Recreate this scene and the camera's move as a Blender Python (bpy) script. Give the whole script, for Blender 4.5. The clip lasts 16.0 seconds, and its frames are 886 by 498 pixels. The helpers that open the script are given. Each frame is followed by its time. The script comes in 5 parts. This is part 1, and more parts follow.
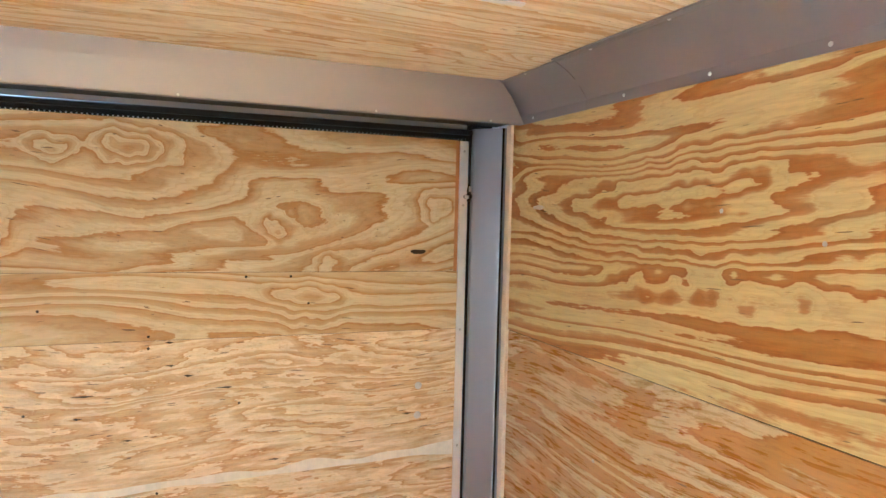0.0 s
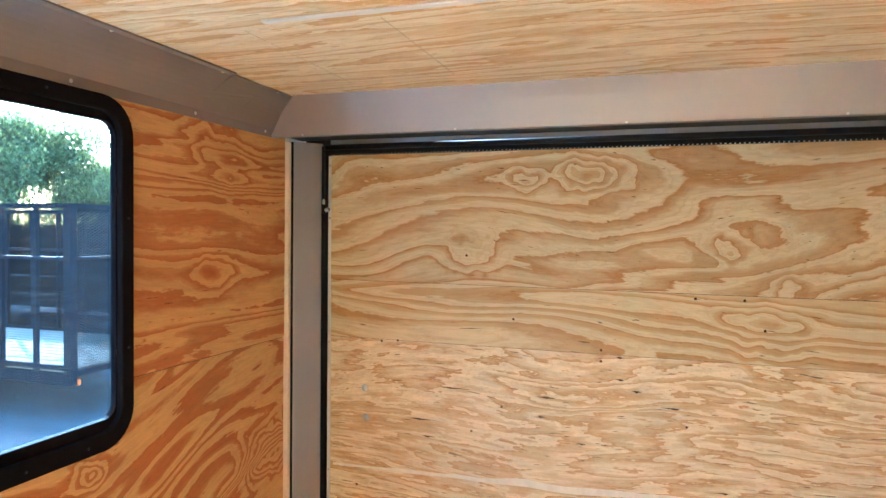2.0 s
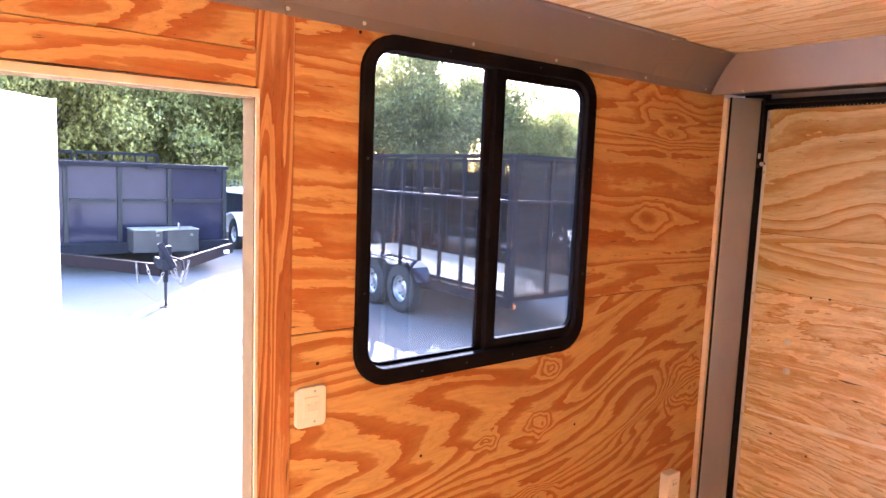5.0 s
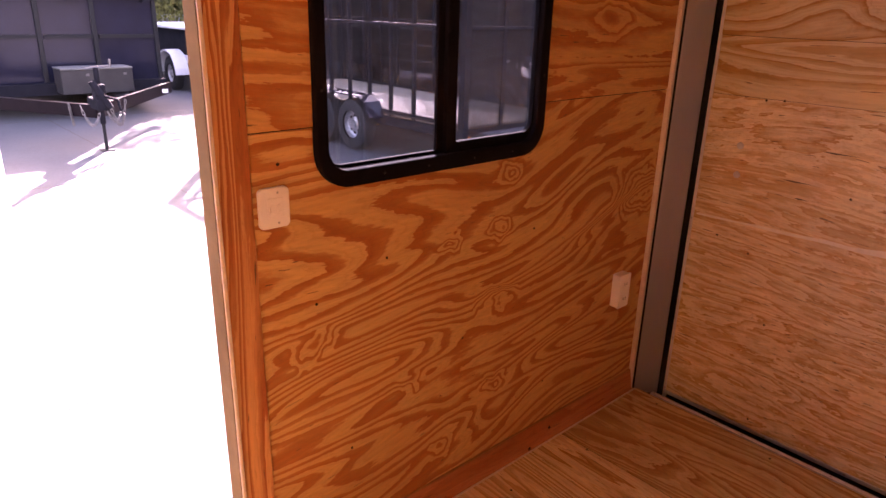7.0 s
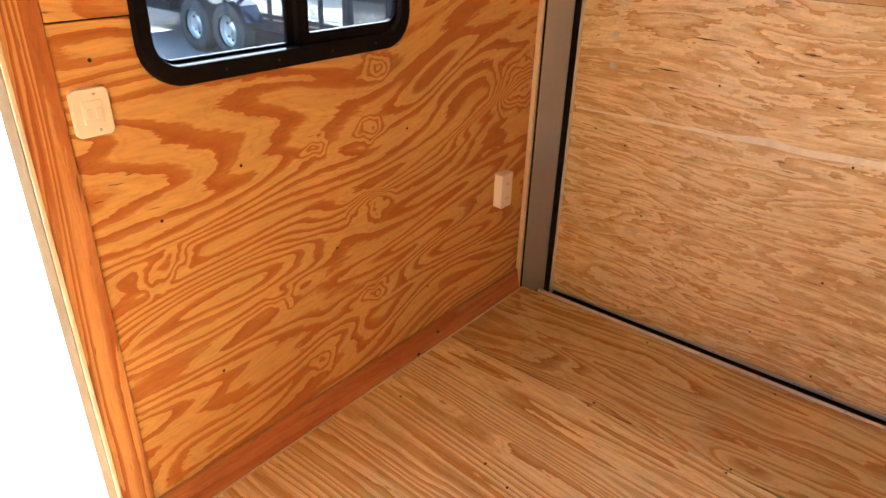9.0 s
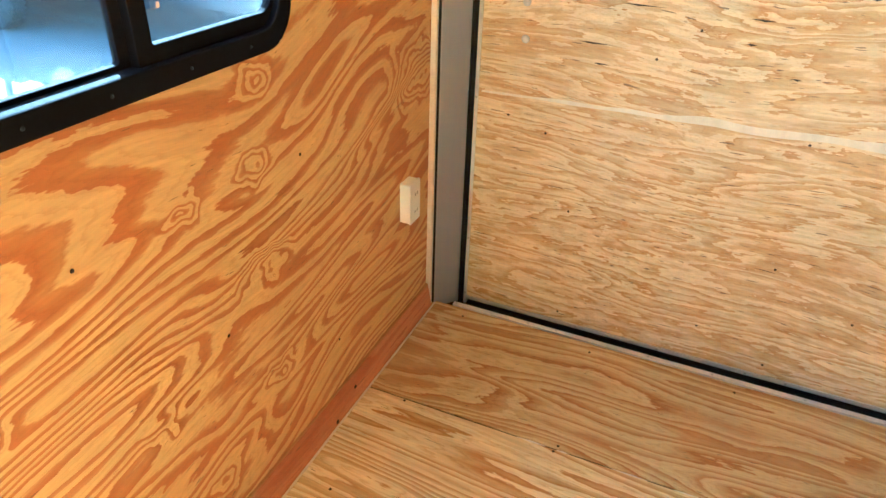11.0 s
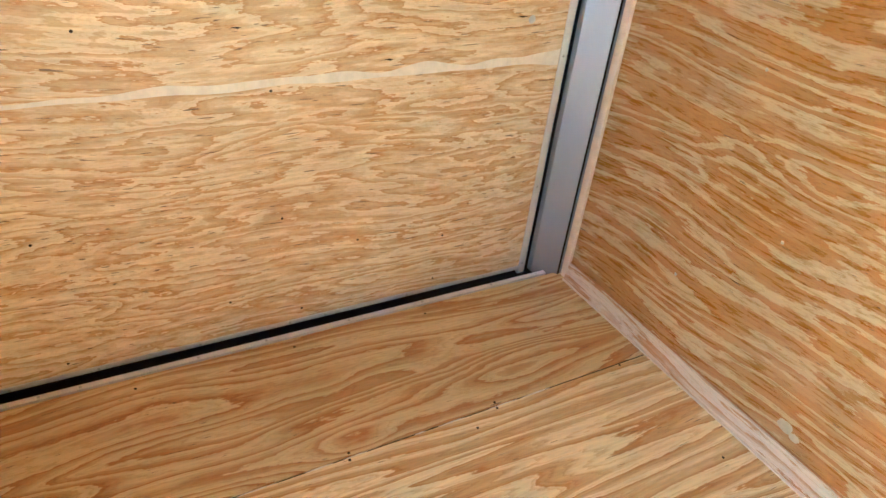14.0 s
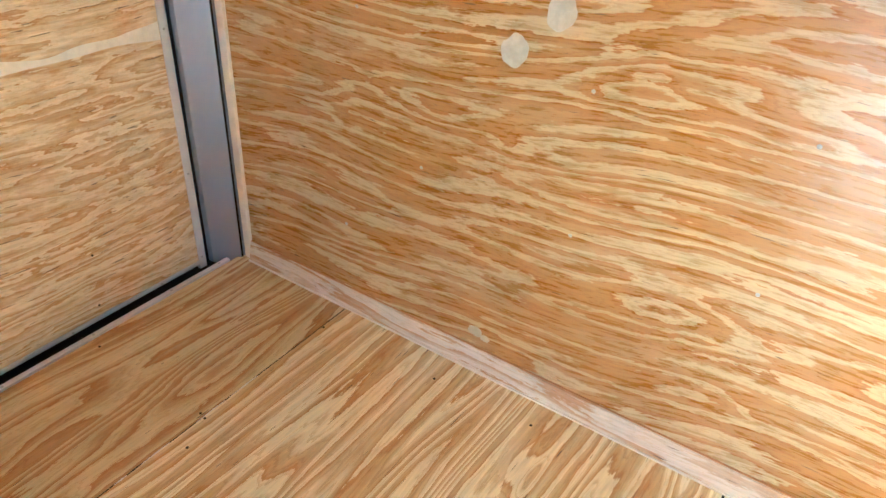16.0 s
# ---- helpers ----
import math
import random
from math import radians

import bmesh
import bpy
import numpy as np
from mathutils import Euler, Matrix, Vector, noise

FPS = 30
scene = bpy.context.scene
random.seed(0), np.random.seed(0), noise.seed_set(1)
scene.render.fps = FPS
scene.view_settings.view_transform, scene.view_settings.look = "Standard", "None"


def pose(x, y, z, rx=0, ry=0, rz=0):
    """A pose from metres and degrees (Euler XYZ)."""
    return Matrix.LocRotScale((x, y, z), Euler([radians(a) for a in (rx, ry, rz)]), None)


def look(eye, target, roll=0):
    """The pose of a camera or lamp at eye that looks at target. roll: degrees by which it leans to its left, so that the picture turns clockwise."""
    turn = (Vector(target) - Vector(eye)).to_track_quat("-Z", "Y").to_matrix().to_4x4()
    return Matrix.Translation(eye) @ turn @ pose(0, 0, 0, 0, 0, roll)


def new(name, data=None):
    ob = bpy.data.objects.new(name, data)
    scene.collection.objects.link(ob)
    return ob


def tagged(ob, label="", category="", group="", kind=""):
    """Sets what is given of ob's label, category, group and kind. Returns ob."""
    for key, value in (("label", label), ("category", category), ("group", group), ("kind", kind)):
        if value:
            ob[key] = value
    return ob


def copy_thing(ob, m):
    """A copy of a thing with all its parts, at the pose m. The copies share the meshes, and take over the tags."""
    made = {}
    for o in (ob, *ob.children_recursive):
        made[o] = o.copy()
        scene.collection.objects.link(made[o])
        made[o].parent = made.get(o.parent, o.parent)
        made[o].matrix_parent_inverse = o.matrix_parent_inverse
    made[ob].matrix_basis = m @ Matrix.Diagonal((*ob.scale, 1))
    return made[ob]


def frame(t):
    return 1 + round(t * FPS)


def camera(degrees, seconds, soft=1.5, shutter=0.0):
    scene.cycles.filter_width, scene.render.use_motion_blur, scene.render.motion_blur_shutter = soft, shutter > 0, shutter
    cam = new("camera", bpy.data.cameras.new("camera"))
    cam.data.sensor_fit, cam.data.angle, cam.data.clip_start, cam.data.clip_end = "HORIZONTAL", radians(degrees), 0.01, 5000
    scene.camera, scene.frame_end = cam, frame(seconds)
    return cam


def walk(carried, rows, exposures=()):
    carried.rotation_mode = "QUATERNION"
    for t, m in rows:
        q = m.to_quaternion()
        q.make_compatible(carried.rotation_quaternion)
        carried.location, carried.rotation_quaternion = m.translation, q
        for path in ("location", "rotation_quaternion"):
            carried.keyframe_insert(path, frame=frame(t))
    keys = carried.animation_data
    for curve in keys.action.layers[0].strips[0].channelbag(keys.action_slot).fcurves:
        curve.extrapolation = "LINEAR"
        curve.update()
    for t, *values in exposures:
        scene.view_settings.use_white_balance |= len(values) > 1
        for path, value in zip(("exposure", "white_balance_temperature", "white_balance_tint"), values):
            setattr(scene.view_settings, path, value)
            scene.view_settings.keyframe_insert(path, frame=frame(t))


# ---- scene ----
cam = camera(67.2, 16.0)
PATH = [
    (0, (1.088, -0.057, 1.591), (1.84, 1.793, 1.485), 1.4),
    (0.5, (1.178, -0.019, 1.584), (1.529, 1.949, 1.512), 0.2),
    (1, (1.218, -0.011, 1.592), (1.168, 1.986, 1.504), 0.2),
    (1.5, (1.213, -0.026, 1.582), (0.854, 1.94, 1.502), 0.3),
    (2, (1.191, -0.078, 1.576), (0.572, 1.823, 1.525), 0.6),
    (2.5, (1.146, -0.168, 1.601), (0.345, 1.663, 1.521), 0.5),
    (3, (1.133, -0.215, 1.6), (0.094, 1.491, 1.511), 0.6),
    (3.5, (1.166, -0.233, 1.606), (-0.116, 1.3, 1.527), -0.1),
    (4, (1.245, -0.273, 1.597), (-0.204, 1.104, 1.517), 0.3),
    (4.2, (1.284, -0.289, 1.6), (-0.223, 1.022, 1.514), 0.8),
    (6.3, (1.281, -0.351, 1.493), (-0.234, 0.851, 0.984), 1.2),
    (6.5, (1.268, -0.352, 1.485), (-0.21, 0.875, 0.927), 1.1),
    (7, (1.271, -0.345, 1.472), (-0.12, 0.922, 0.792), 1.5),
    (7.5, (1.271, -0.33, 1.447), (-0.043, 0.966, 0.676), 1.7),
    (8, (1.284, -0.3, 1.437), (0.036, 1.019, 0.598), 1.6),
    (8.5, (1.283, -0.26, 1.427), (0.112, 1.1, 0.546), 1.7),
    (9, (1.28, -0.223, 1.416), (0.169, 1.168, 0.503), 1.7),
    (9.2, (1.257, -0.207, 1.412), (0.171, 1.198, 0.49), 1.7),
    (11.3, (0.746, 0.135, 1.412), (0.188, 1.744, 0.364), 2.0),
    (11.5, (0.722, 0.162, 1.402), (0.23, 1.787, 0.346), 2.0),
    (12, (0.689, 0.221, 1.396), (0.381, 1.865, 0.299), 2.6),
    (12.5, (0.648, 0.278, 1.39), (0.674, 1.934, 0.269), 3.1),
    (13, (0.589, 0.32, 1.382), (0.975, 1.922, 0.249), 4.8),
    (13.5, (0.561, 0.35, 1.387), (1.25, 1.863, 0.275), 6.0),
    (14, (0.584, 0.35, 1.396), (1.485, 1.772, 0.316), 6.9),
    (14.5, (0.649, 0.351, 1.412), (1.72, 1.666, 0.353), 6.4),
    (15, (0.708, 0.324, 1.415), (1.931, 1.492, 0.348), 5.0),
    (15.5, (0.753, 0.29, 1.4), (2.083, 1.336, 0.333), 4.1),
    (16, (0.769, 0.267, 1.379), (2.203, 1.127, 0.281), 4.1),
]

# ---- exposure, sky and sun ----
EXPOSURES = [(0.0, 5.35, 4070, -7), (0.5, 5.3, 4050, -7), (2.0, 5.36, 3880, -6), (2.5, 5.47, 3720, -5), (3.2, 5.52, 3680, -5), (4.2, 5.61, 4130, 3), (6.3, 4.1, 6620, 64), (7.4, 3.85, 6620, 64), (9.0, 5.08, 5330, 8), (11.3, 5.74, 3910, -16), (12.5, 5.62, 3960, -15), (14.0, 5.56, 4030, -13), (16.0, 5.43, 4020, -12)]
walk(cam, [(t, look(eye, target, roll)) for t, eye, target, roll in PATH], EXPOSURES)

SUN_EL, SUN_AZ = radians(21.6), radians(-55.4)          # azimuth from +y towards +x
to_sun = Vector((math.sin(SUN_AZ) * math.cos(SUN_EL), math.cos(SUN_AZ) * math.cos(SUN_EL), math.sin(SUN_EL)))
world = bpy.data.worlds.new("sky")
scene.world = world
world.use_nodes = True
wn = world.node_tree.nodes
sky = wn.new("ShaderNodeTexSky")
sky.sky_type, sky.sun_disc, sky.sun_elevation, sky.sun_rotation = "NISHITA", False, SUN_EL, SUN_AZ
sky.air_density, sky.dust_density, sky.ozone_density = 1.6, 4.0, 1.0
world.node_tree.links.new(sky.outputs[0], wn["Background"].inputs[0])
wn["Background"].inputs[1].default_value = 0.09
sun = new("sun", bpy.data.lights.new("sun", "SUN"))
sun.data.energy, sun.data.angle, sun.data.color = 4.8, radians(0.5), (1.0, 0.95, 0.87)
sun.matrix_world = look(to_sun * 60, (0, 0, 0))


# ---- materials ----
def shader(name):
    m = bpy.data.materials.new(name)
    m.use_nodes = True
    t = m.node_tree
    return m, t, t.nodes["Principled BSDF"]


def put(t, kind, _op=None, **ins):
    """A node with its inputs set or linked; keys are i0, i1 ... or input names with _ for spaces."""
    n = t.nodes.new("ShaderNode" + kind)
    if _op:
        n.operation = _op
    for k, v in ins.items():
        s = n.inputs[int(k[1:])] if k[0] == "i" and k[1:].isdigit() else n.inputs[k.replace("_", " ")]
        if isinstance(v, bpy.types.NodeSocket):
            t.links.new(v, s)
        else:
            s.default_value = v
    return n


def ramp(t, fac, stops):
    n = put(t, "ValToRGB", i0=fac)
    e = n.color_ramp.elements
    while len(e) < len(stops):
        e.new(0.5)
    for k, (p, c) in zip(e, stops):
        k.position, k.color = p, (*c, 1) if len(c) == 3 else c
    return n.outputs[0]


def mixc(t, fac, a, b, blend="MIX"):
    n = t.nodes.new("ShaderNodeMix")
    n.data_type, n.blend_type = "RGBA", blend
    for s, v in ((n.inputs[0], fac), (n.inputs[6], a), (n.inputs[7], b)):
        if isinstance(v, bpy.types.NodeSocket):
            t.links.new(v, s)
        else:
            s.default_value = (*v, 1) if isinstance(v, tuple) and len(v) == 3 else v
    return n.outputs[2]


def plywood(name, turn, pale, dark, bands=7.0, along=0.85, across=5.0, jag=0.16, knots=1.0, rough=0.5, edge=0.8, warp=0.35, grey=0.25, wide=0.36, streak=1.0, eyes=(), check=0.74,
            flat="y", kink=None, step=0.08, lines=0.86, fibre=0.10, patchy=0.25, mottle=0.0, body=0.5, gloss=0.5, fill=0.5, rim=(0.98, 0.90, 0.78)):
    """Rotary-cut softwood veneer. turn: Euler degrees that lay the grain along x of the pattern. eyes: single knots (u, z, size, strength), u along the axis flat;
    kink: (u, rise) bends the grain upwards past u; fill: how far the tan body of the rings comes and goes, leaving thin lines. Early wood is pale, late wood dark, with a sharp outer edge on each ring."""
    m, t, bsdf = shader(name)
    co = put(t, "TexCoord").outputs["Object"]
    rnd = put(t, "ObjectInfo").outputs["Random"]
    shift = put(t, "VectorMath", "SCALE", i0=(31.0, 17.0, 23.0))
    t.links.new(rnd, shift.inputs["Scale"])
    bent = co
    if kink:
        sep = put(t, "SeparateXYZ", i0=co)
        past = put(t, "Math", "MAXIMUM", i0=put(t, "Math", "SUBTRACT", i0=sep.outputs["XYZ".index(flat.upper())], i1=kink[0]).outputs[0], i1=0.0).outputs[0]
        bent = put(t, "VectorMath", "ADD", i0=co, i1=put(t, "CombineXYZ", Z=put(t, "Math", "MULTIPLY", i0=past, i1=-kink[1]).outputs[0]).outputs[0]).outputs[0]
    turned = put(t, "Mapping", Vector=bent)
    turned.inputs["Rotation"].default_value = [radians(a) for a in turn]
    p0 = put(t, "VectorMath", "ADD", i0=turned.outputs[0], i1=shift.outputs[0]).outputs[0]

    def stretched(p, u, v, detail=2.0, rough_n=0.5, bend=0.0):
        return put(t, "TexNoise", Vector=put(t, "VectorMath", "MULTIPLY", i0=p, i1=(u, v, v)).outputs[0], Scale=1.0, Detail=detail, Roughness=rough_n, Distortion=bend)

    def ranged(v, lo, hi, a, b):
        return put(t, "MapRange", Value=v, i1=lo, i2=hi, i3=a, i4=b).outputs[0]

    def grey3(v):
        return put(t, "CombineColor", i0=v, i1=v, i2=v).outputs[0]

    # slow wander of the grain
    sway = stretched(p0, 0.9, 1.6, 1.0)
    swv = put(t, "VectorMath", "MULTIPLY", i0=put(t, "VectorMath", "SUBTRACT", i0=sway.outputs[1], i1=(0.5, 0.5, 0.5)).outputs[0], i1=(0.0, warp, warp)).outputs[0]
    p = put(t, "VectorMath", "ADD", i0=p0, i1=swv).outputs[0]
    base = stretched(p, along, across, 2.0, 0.42, 0.25).outputs[0]
    # knots: rings round scattered points
    vor = put(t, "TexVoronoi", Vector=put(t, "VectorMath", "MULTIPLY", i0=p, i1=(2.1, 4.6, 4.6)).outputs[0], Scale=1.0)
    near = put(t, "MapRange", Value=vor.outputs["Distance"], i1=0.0, i2=0.36, i3=1.0, i4=0.0)
    near.interpolation_type = "SMOOTHERSTEP"
    keep = put(t, "Math", "GREATER_THAN", i0=put(t, "SeparateColor", i0=vor.outputs["Color"]).outputs[0], i1=0.62).outputs[0]
    kn = put(t, "Math", "MULTIPLY", i0=put(t, "Math", "MULTIPLY", i0=near.outputs[0], i1=keep).outputs[0], i1=0.20 * knots).outputs[0]
    wob = put(t, "TexNoise", Vector=co, Scale=11.0, Detail=2.0).outputs[1]
    wavy = put(t, "VectorMath", "MULTIPLY_ADD", i0=put(t, "VectorMath", "SUBTRACT", i0=wob, i1=(0.5, 0.5, 0.5)).outputs[0], i1=(0.11, 0.11, 0.11), i2=co).outputs[0]
    for u, z, a, k, *long in eyes:
        e = (long[0] if long else 0.62) / a
        here, scale = ((0.0, u, z), (0.0, e, 1.0 / a)) if flat == "y" else ((u, 0.0, z), (e, 0.0, 1.0 / a))
        d = put(t, "VectorMath", "MULTIPLY", i0=put(t, "VectorMath", "SUBTRACT", i0=wavy, i1=here).outputs[0], i1=scale).outputs[0]
        n = put(t, "MapRange", Value=put(t, "VectorMath", "LENGTH", i0=d).outputs["Value"], i1=0.0, i2=1.0, i3=k, i4=0.0)
        n.interpolation_type = "SMOOTHSTEP"
        kn = put(t, "Math", "ADD", i0=kn, i1=n.outputs[0]).outputs[0]
    fine = stretched(p, 9.0, 120.0, 3.0, 0.6).outputs[0]
    blot = stretched(p, 14.0, 42.0, 3.0, 0.65).outputs[0]
    comb = stretched(p, 6.0, 95.0, 4.0, 0.7).outputs[0]
    f = put(t, "Math", "MULTIPLY_ADD", i0=put(t, "Math", "ADD", i0=base, i1=kn).outputs[0], i1=bands * 3.2, i2=put(t, "Math", "MULTIPLY", i0=blot, i1=jag * 3.0).outputs[0]).outputs[0]
    f = put(t, "Math", "MULTIPLY_ADD", i0=comb, i1=streak, i2=f).outputs[0]
    if mottle:
        f = put(t, "Math", "MULTIPLY_ADD", i0=stretched(p, 5.0, 26.0, 3.0, 0.6).outputs[0], i1=mottle, i2=f).outputs[0]
    saw = put(t, "Math", "FRACT", i0=f).outputs[0]
    mid = tuple(a * (1 - body) + b * body for a, b in zip(pale, dark))
    late = tuple(a * b for a, b in zip(dark, rim))
    full = ramp(t, saw, [(0.0, pale), (wide, pale), (min(wide + step, edge - 0.02), mid), (edge, tuple(0.45 * a + 0.55 * b for a, b in zip(mid, dark))), (0.92, late), (0.97, late), (1.0, pale)])
    bare = ramp(t, saw, [(0.0, pale), (0.58, pale), (0.76, mid), (0.86, late), (0.965, late), (1.0, pale)])
    line = mixc(t, ranged(stretched(p, 1.2, 5.5, 2.0).outputs[0], 0.40, 0.55, 1.0 - fill, 1.0), bare, full)
    # faint rings within each band
    thin = ranged(put(t, "Math", "FRACT", i0=put(t, "Math", "MULTIPLY", i0=f, i1=3.7).outputs[0]).outputs[0], 0.66, 0.95, 1.0, lines)
    line = mixc(t, 1.0, line, put(t, "CombineColor", i0=thin, i1=put(t, "Math", "POWER", i0=thin, i1=1.5).outputs[0], i2=put(t, "Math", "POWER", i0=thin, i1=2.3).outputs[0]).outputs[0], "MULTIPLY")
    # warm and bleached patches
    warm = stretched(p, 1.7, 7.0, 4.0, 0.6).outputs[0]
    line = mixc(t, ranged(warm, 0.52, 0.72, 0.0, patchy), line, tuple(a * 0.3 + b * 0.7 for a, b in zip(mid, dark)))
    line = mixc(t, ranged(warm, 0.46, 0.28, 0.0, patchy), line, tuple(a * 1.04 + 0.012 for a in pale))
    # broad tone, fibre and grey weathering
    tone = stretched(p, 1.3, 3.2, 3.0).outputs[0]
    col = mixc(t, ranged(tone, 0.35, 0.75, 0.0, 0.22), line, tuple(b * 0.95 for b in mid))
    col = mixc(t, 1.0, col, grey3(ranged(fine, 0.3, 0.72, 1.0 - 1.4 * fibre, 1.0 + fibre)), "MULTIPLY")
    stain = stretched(p, 3.0, 5.0, 5.0, 0.7).outputs[0]
    col = mixc(t, ranged(stain, 0.6, 0.78, 0.0, grey), col, (0.21, 0.175, 0.14))
    # dark short checks along the grain
    chk = stretched(p, 11.0, 190.0, 1.0).outputs[0]
    col = mixc(t, ranged(chk, check, check + 0.03, 0.0, 0.85), col, (0.10, 0.05, 0.02))
    t.links.new(col, bsdf.inputs["Base Color"])
    hgt = put(t, "Math", "MULTIPLY_ADD", i0=saw, i1=0.35, i2=fine).outputs[0]
    t.links.new(put(t, "Bump", Strength=0.14, Distance=0.002, Height=hgt).outputs[0], bsdf.inputs["Normal"])
    t.links.new(ranged(fine, 0.2, 0.8, rough - 0.07, rough + 0.12), bsdf.inputs["Roughness"])
    bsdf.inputs["Specular IOR Level"].default_value = gloss
    return m


def coat(name, colour, rough=0.5, metal=0.0, vary=0.12, scale=9.0, bump=0.05, dirt=(0.2, 0.17, 0.14), worn=0.15, spec=0.5, rvar=0.09):
    """Paint, metal, rubber or plastic with cloudy tone, specks and fine relief."""
    m, t, bsdf = shader(name)
    co = put(t, "TexCoord").outputs["Object"]
    n1 = put(t, "TexNoise", Vector=co, Scale=scale, Detail=4.0, Roughness=0.6).outputs[0]
    n2 = put(t, "TexNoise", Vector=co, Scale=scale * 14, Detail=3.0, Roughness=0.6).outputs[0]
    k = put(t, "MapRange", Value=n1, i1=0.3, i2=0.7, i3=1 - vary, i4=1 + vary).outputs[0]
    col = mixc(t, 1.0, colour, put(t, "CombineColor", i0=k, i1=k, i2=k).outputs[0], "MULTIPLY")
    col = mixc(t, put(t, "MapRange", Value=n2, i1=0.6, i2=0.8, i3=0.0, i4=worn).outputs[0], col, dirt)
    t.links.new(col, bsdf.inputs["Base Color"])
    t.links.new(put(t, "MapRange", Value=n2, i1=0.25, i2=0.75, i3=max(rough - rvar, 0.02), i4=min(rough + rvar, 1)).outputs[0], bsdf.inputs["Roughness"])
    bsdf.inputs["Metallic"].default_value = metal
    bsdf.inputs["Specular IOR Level"].default_value = spec
    t.links.new(put(t, "Bump", Strength=bump, Distance=0.003, Height=n2).outputs[0], bsdf.inputs["Normal"])
    return m


PLY_LEFT = plywood("plywood_left", (0, 0, 90), (0.6229, 0.3404, 0.0902), (0.4088, 0.1236, 0.0109), bands=3.6, fill=0.5, along=0.5, across=6.5, warp=0.3, grey=0.03, wide=0.46, edge=0.66, streak=0.5, knots=0.5, jag=0.2, lines=0.92, body=0.7,
                   eyes=((1.58, 1.775, 0.13, 0.16), (1.45, 1.83, 0.08, 0.10), (1.50, 1.45, 0.09, 0.12)))
PLY_LEFT_LOW = plywood("plywood_left_low", (-5, 0, 90), (0.6181, 0.3537, 0.0973), (0.4029, 0.127, 0.0106), bands=6.4, fill=0.25, along=0.65, across=4.2, warp=0.40, grey=0.03, wide=0.5, edge=0.66, streak=0.40, knots=0.10, jag=0.14, kink=(1.05, 0.10), lines=0.9, body=0.85,
                       eyes=((1.050, 0.645, 0.064, 0.13), (0.830, 0.857, 0.042, 0.10), (1.045, 0.860, 0.050, 0.12), (0.397, 0.694, 0.064, 0.13), (0.70, 0.47, 0.045, 0.08), (1.055, 0.345, 0.050, 0.11), (1.06, 1.035, 0.05, 0.11), (0.83, 0.20, 0.045, 0.08), (1.78, 0.88, 0.14, 0.24)))
PLY_RIGHT = plywood("plywood_right", (4, 0, 90), (0.5358, 0.3737, 0.1886), (0.3614, 0.1488, 0.0092), bands=3.4, fill=0.3, along=0.50, across=7.0, warp=0.24, grey=0.05, wide=0.34, step=0.07, edge=0.86, streak=0.6, jag=0.22, rough=0.27, knots=0.3, lines=0.84, mottle=0.30, body=0.85, gloss=0.8,
                    eyes=((0.62, 0.93, 0.12, 0.10), (1.33, 0.72, 0.14, 0.10), (0.45, 0.45, 0.13, 0.08)))
PLY_RIGHT_UP = plywood("plywood_right_upper", (2, 0, 90), (0.586, 0.4303, 0.1651), (0.3379, 0.1193, 0.0049), bands=4.2, fill=0.25, along=0.22, across=6.6, warp=0.22, grey=0.03, wide=0.5, step=0.09, edge=0.82, streak=0.45, jag=0.12, rough=0.34, knots=0.1, lines=0.9, body=0.85,
                       eyes=((1.08, 1.575, 0.21, 0.24, 0.31),))
PLY_DOOR = plywood("plywood_door", (0, 0, 0), (0.6086, 0.4906, 0.2855), (0.3705, 0.1983, 0.0436), bands=3.8, fill=0.7, along=0.70, across=4.6, warp=0.42, edge=0.88, wide=0.36, step=0.12, streak=0.4, flat="x", jag=0.14, knots=0.25, grey=0.05, lines=0.88, body=0.62,
                   eyes=((0.786, 1.745, 0.060, 0.15), (0.995, 1.750, 0.09, 0.18), (1.375, 1.535, 0.08, 0.16), (0.600, 1.500, 0.09, 0.13), (1.90, 1.61, 0.07, 0.13), (1.54, 1.43, 0.04, 0.08)))
PLY_DOOR_MID = plywood("plywood_door_strip", (0, -2, 0), (0.6349, 0.508, 0.2885), (0.4028, 0.2238, 0.0488), bands=4.2, fill=0.5, along=0.34, across=5.2, warp=0.25, edge=0.86, wide=0.40, step=0.12, streak=0.35, flat="x", jag=0.12, knots=0.0, grey=0.03, lines=0.88, body=0.62,
                       eyes=((1.479, 1.304, 0.12, 0.12),))
PLY_DOOR_FINE = plywood("plywood_door_fine", (0, 0, 0), (0.7622, 0.6139, 0.3866), (0.4728, 0.2612, 0.0671), bands=2.8, fill=0.5, along=1.3, across=12.0, jag=0.45, warp=0.22, edge=0.86, wide=0.34, step=0.14, streak=1.0, flat="x", check=0.705, grey=0.10, knots=0.3, lines=0.86, mottle=1.2, fibre=0.13, body=0.52, rough=0.38, gloss=0.7)
PLY_FLOOR = plywood("plywood_floor", (0, 0, 2), (0.8492, 0.6902, 0.3854), (0.4881, 0.2473, 0.0417), bands=5.0, fill=0.5, along=0.3, across=6.4, warp=0.16, rough=0.36, grey=0.08, wide=0.36, step=0.18, edge=0.88, streak=0.40, flat="x", jag=0.1, lines=0.8, fibre=0.12, body=0.62, gloss=0.7, knots=0.25)
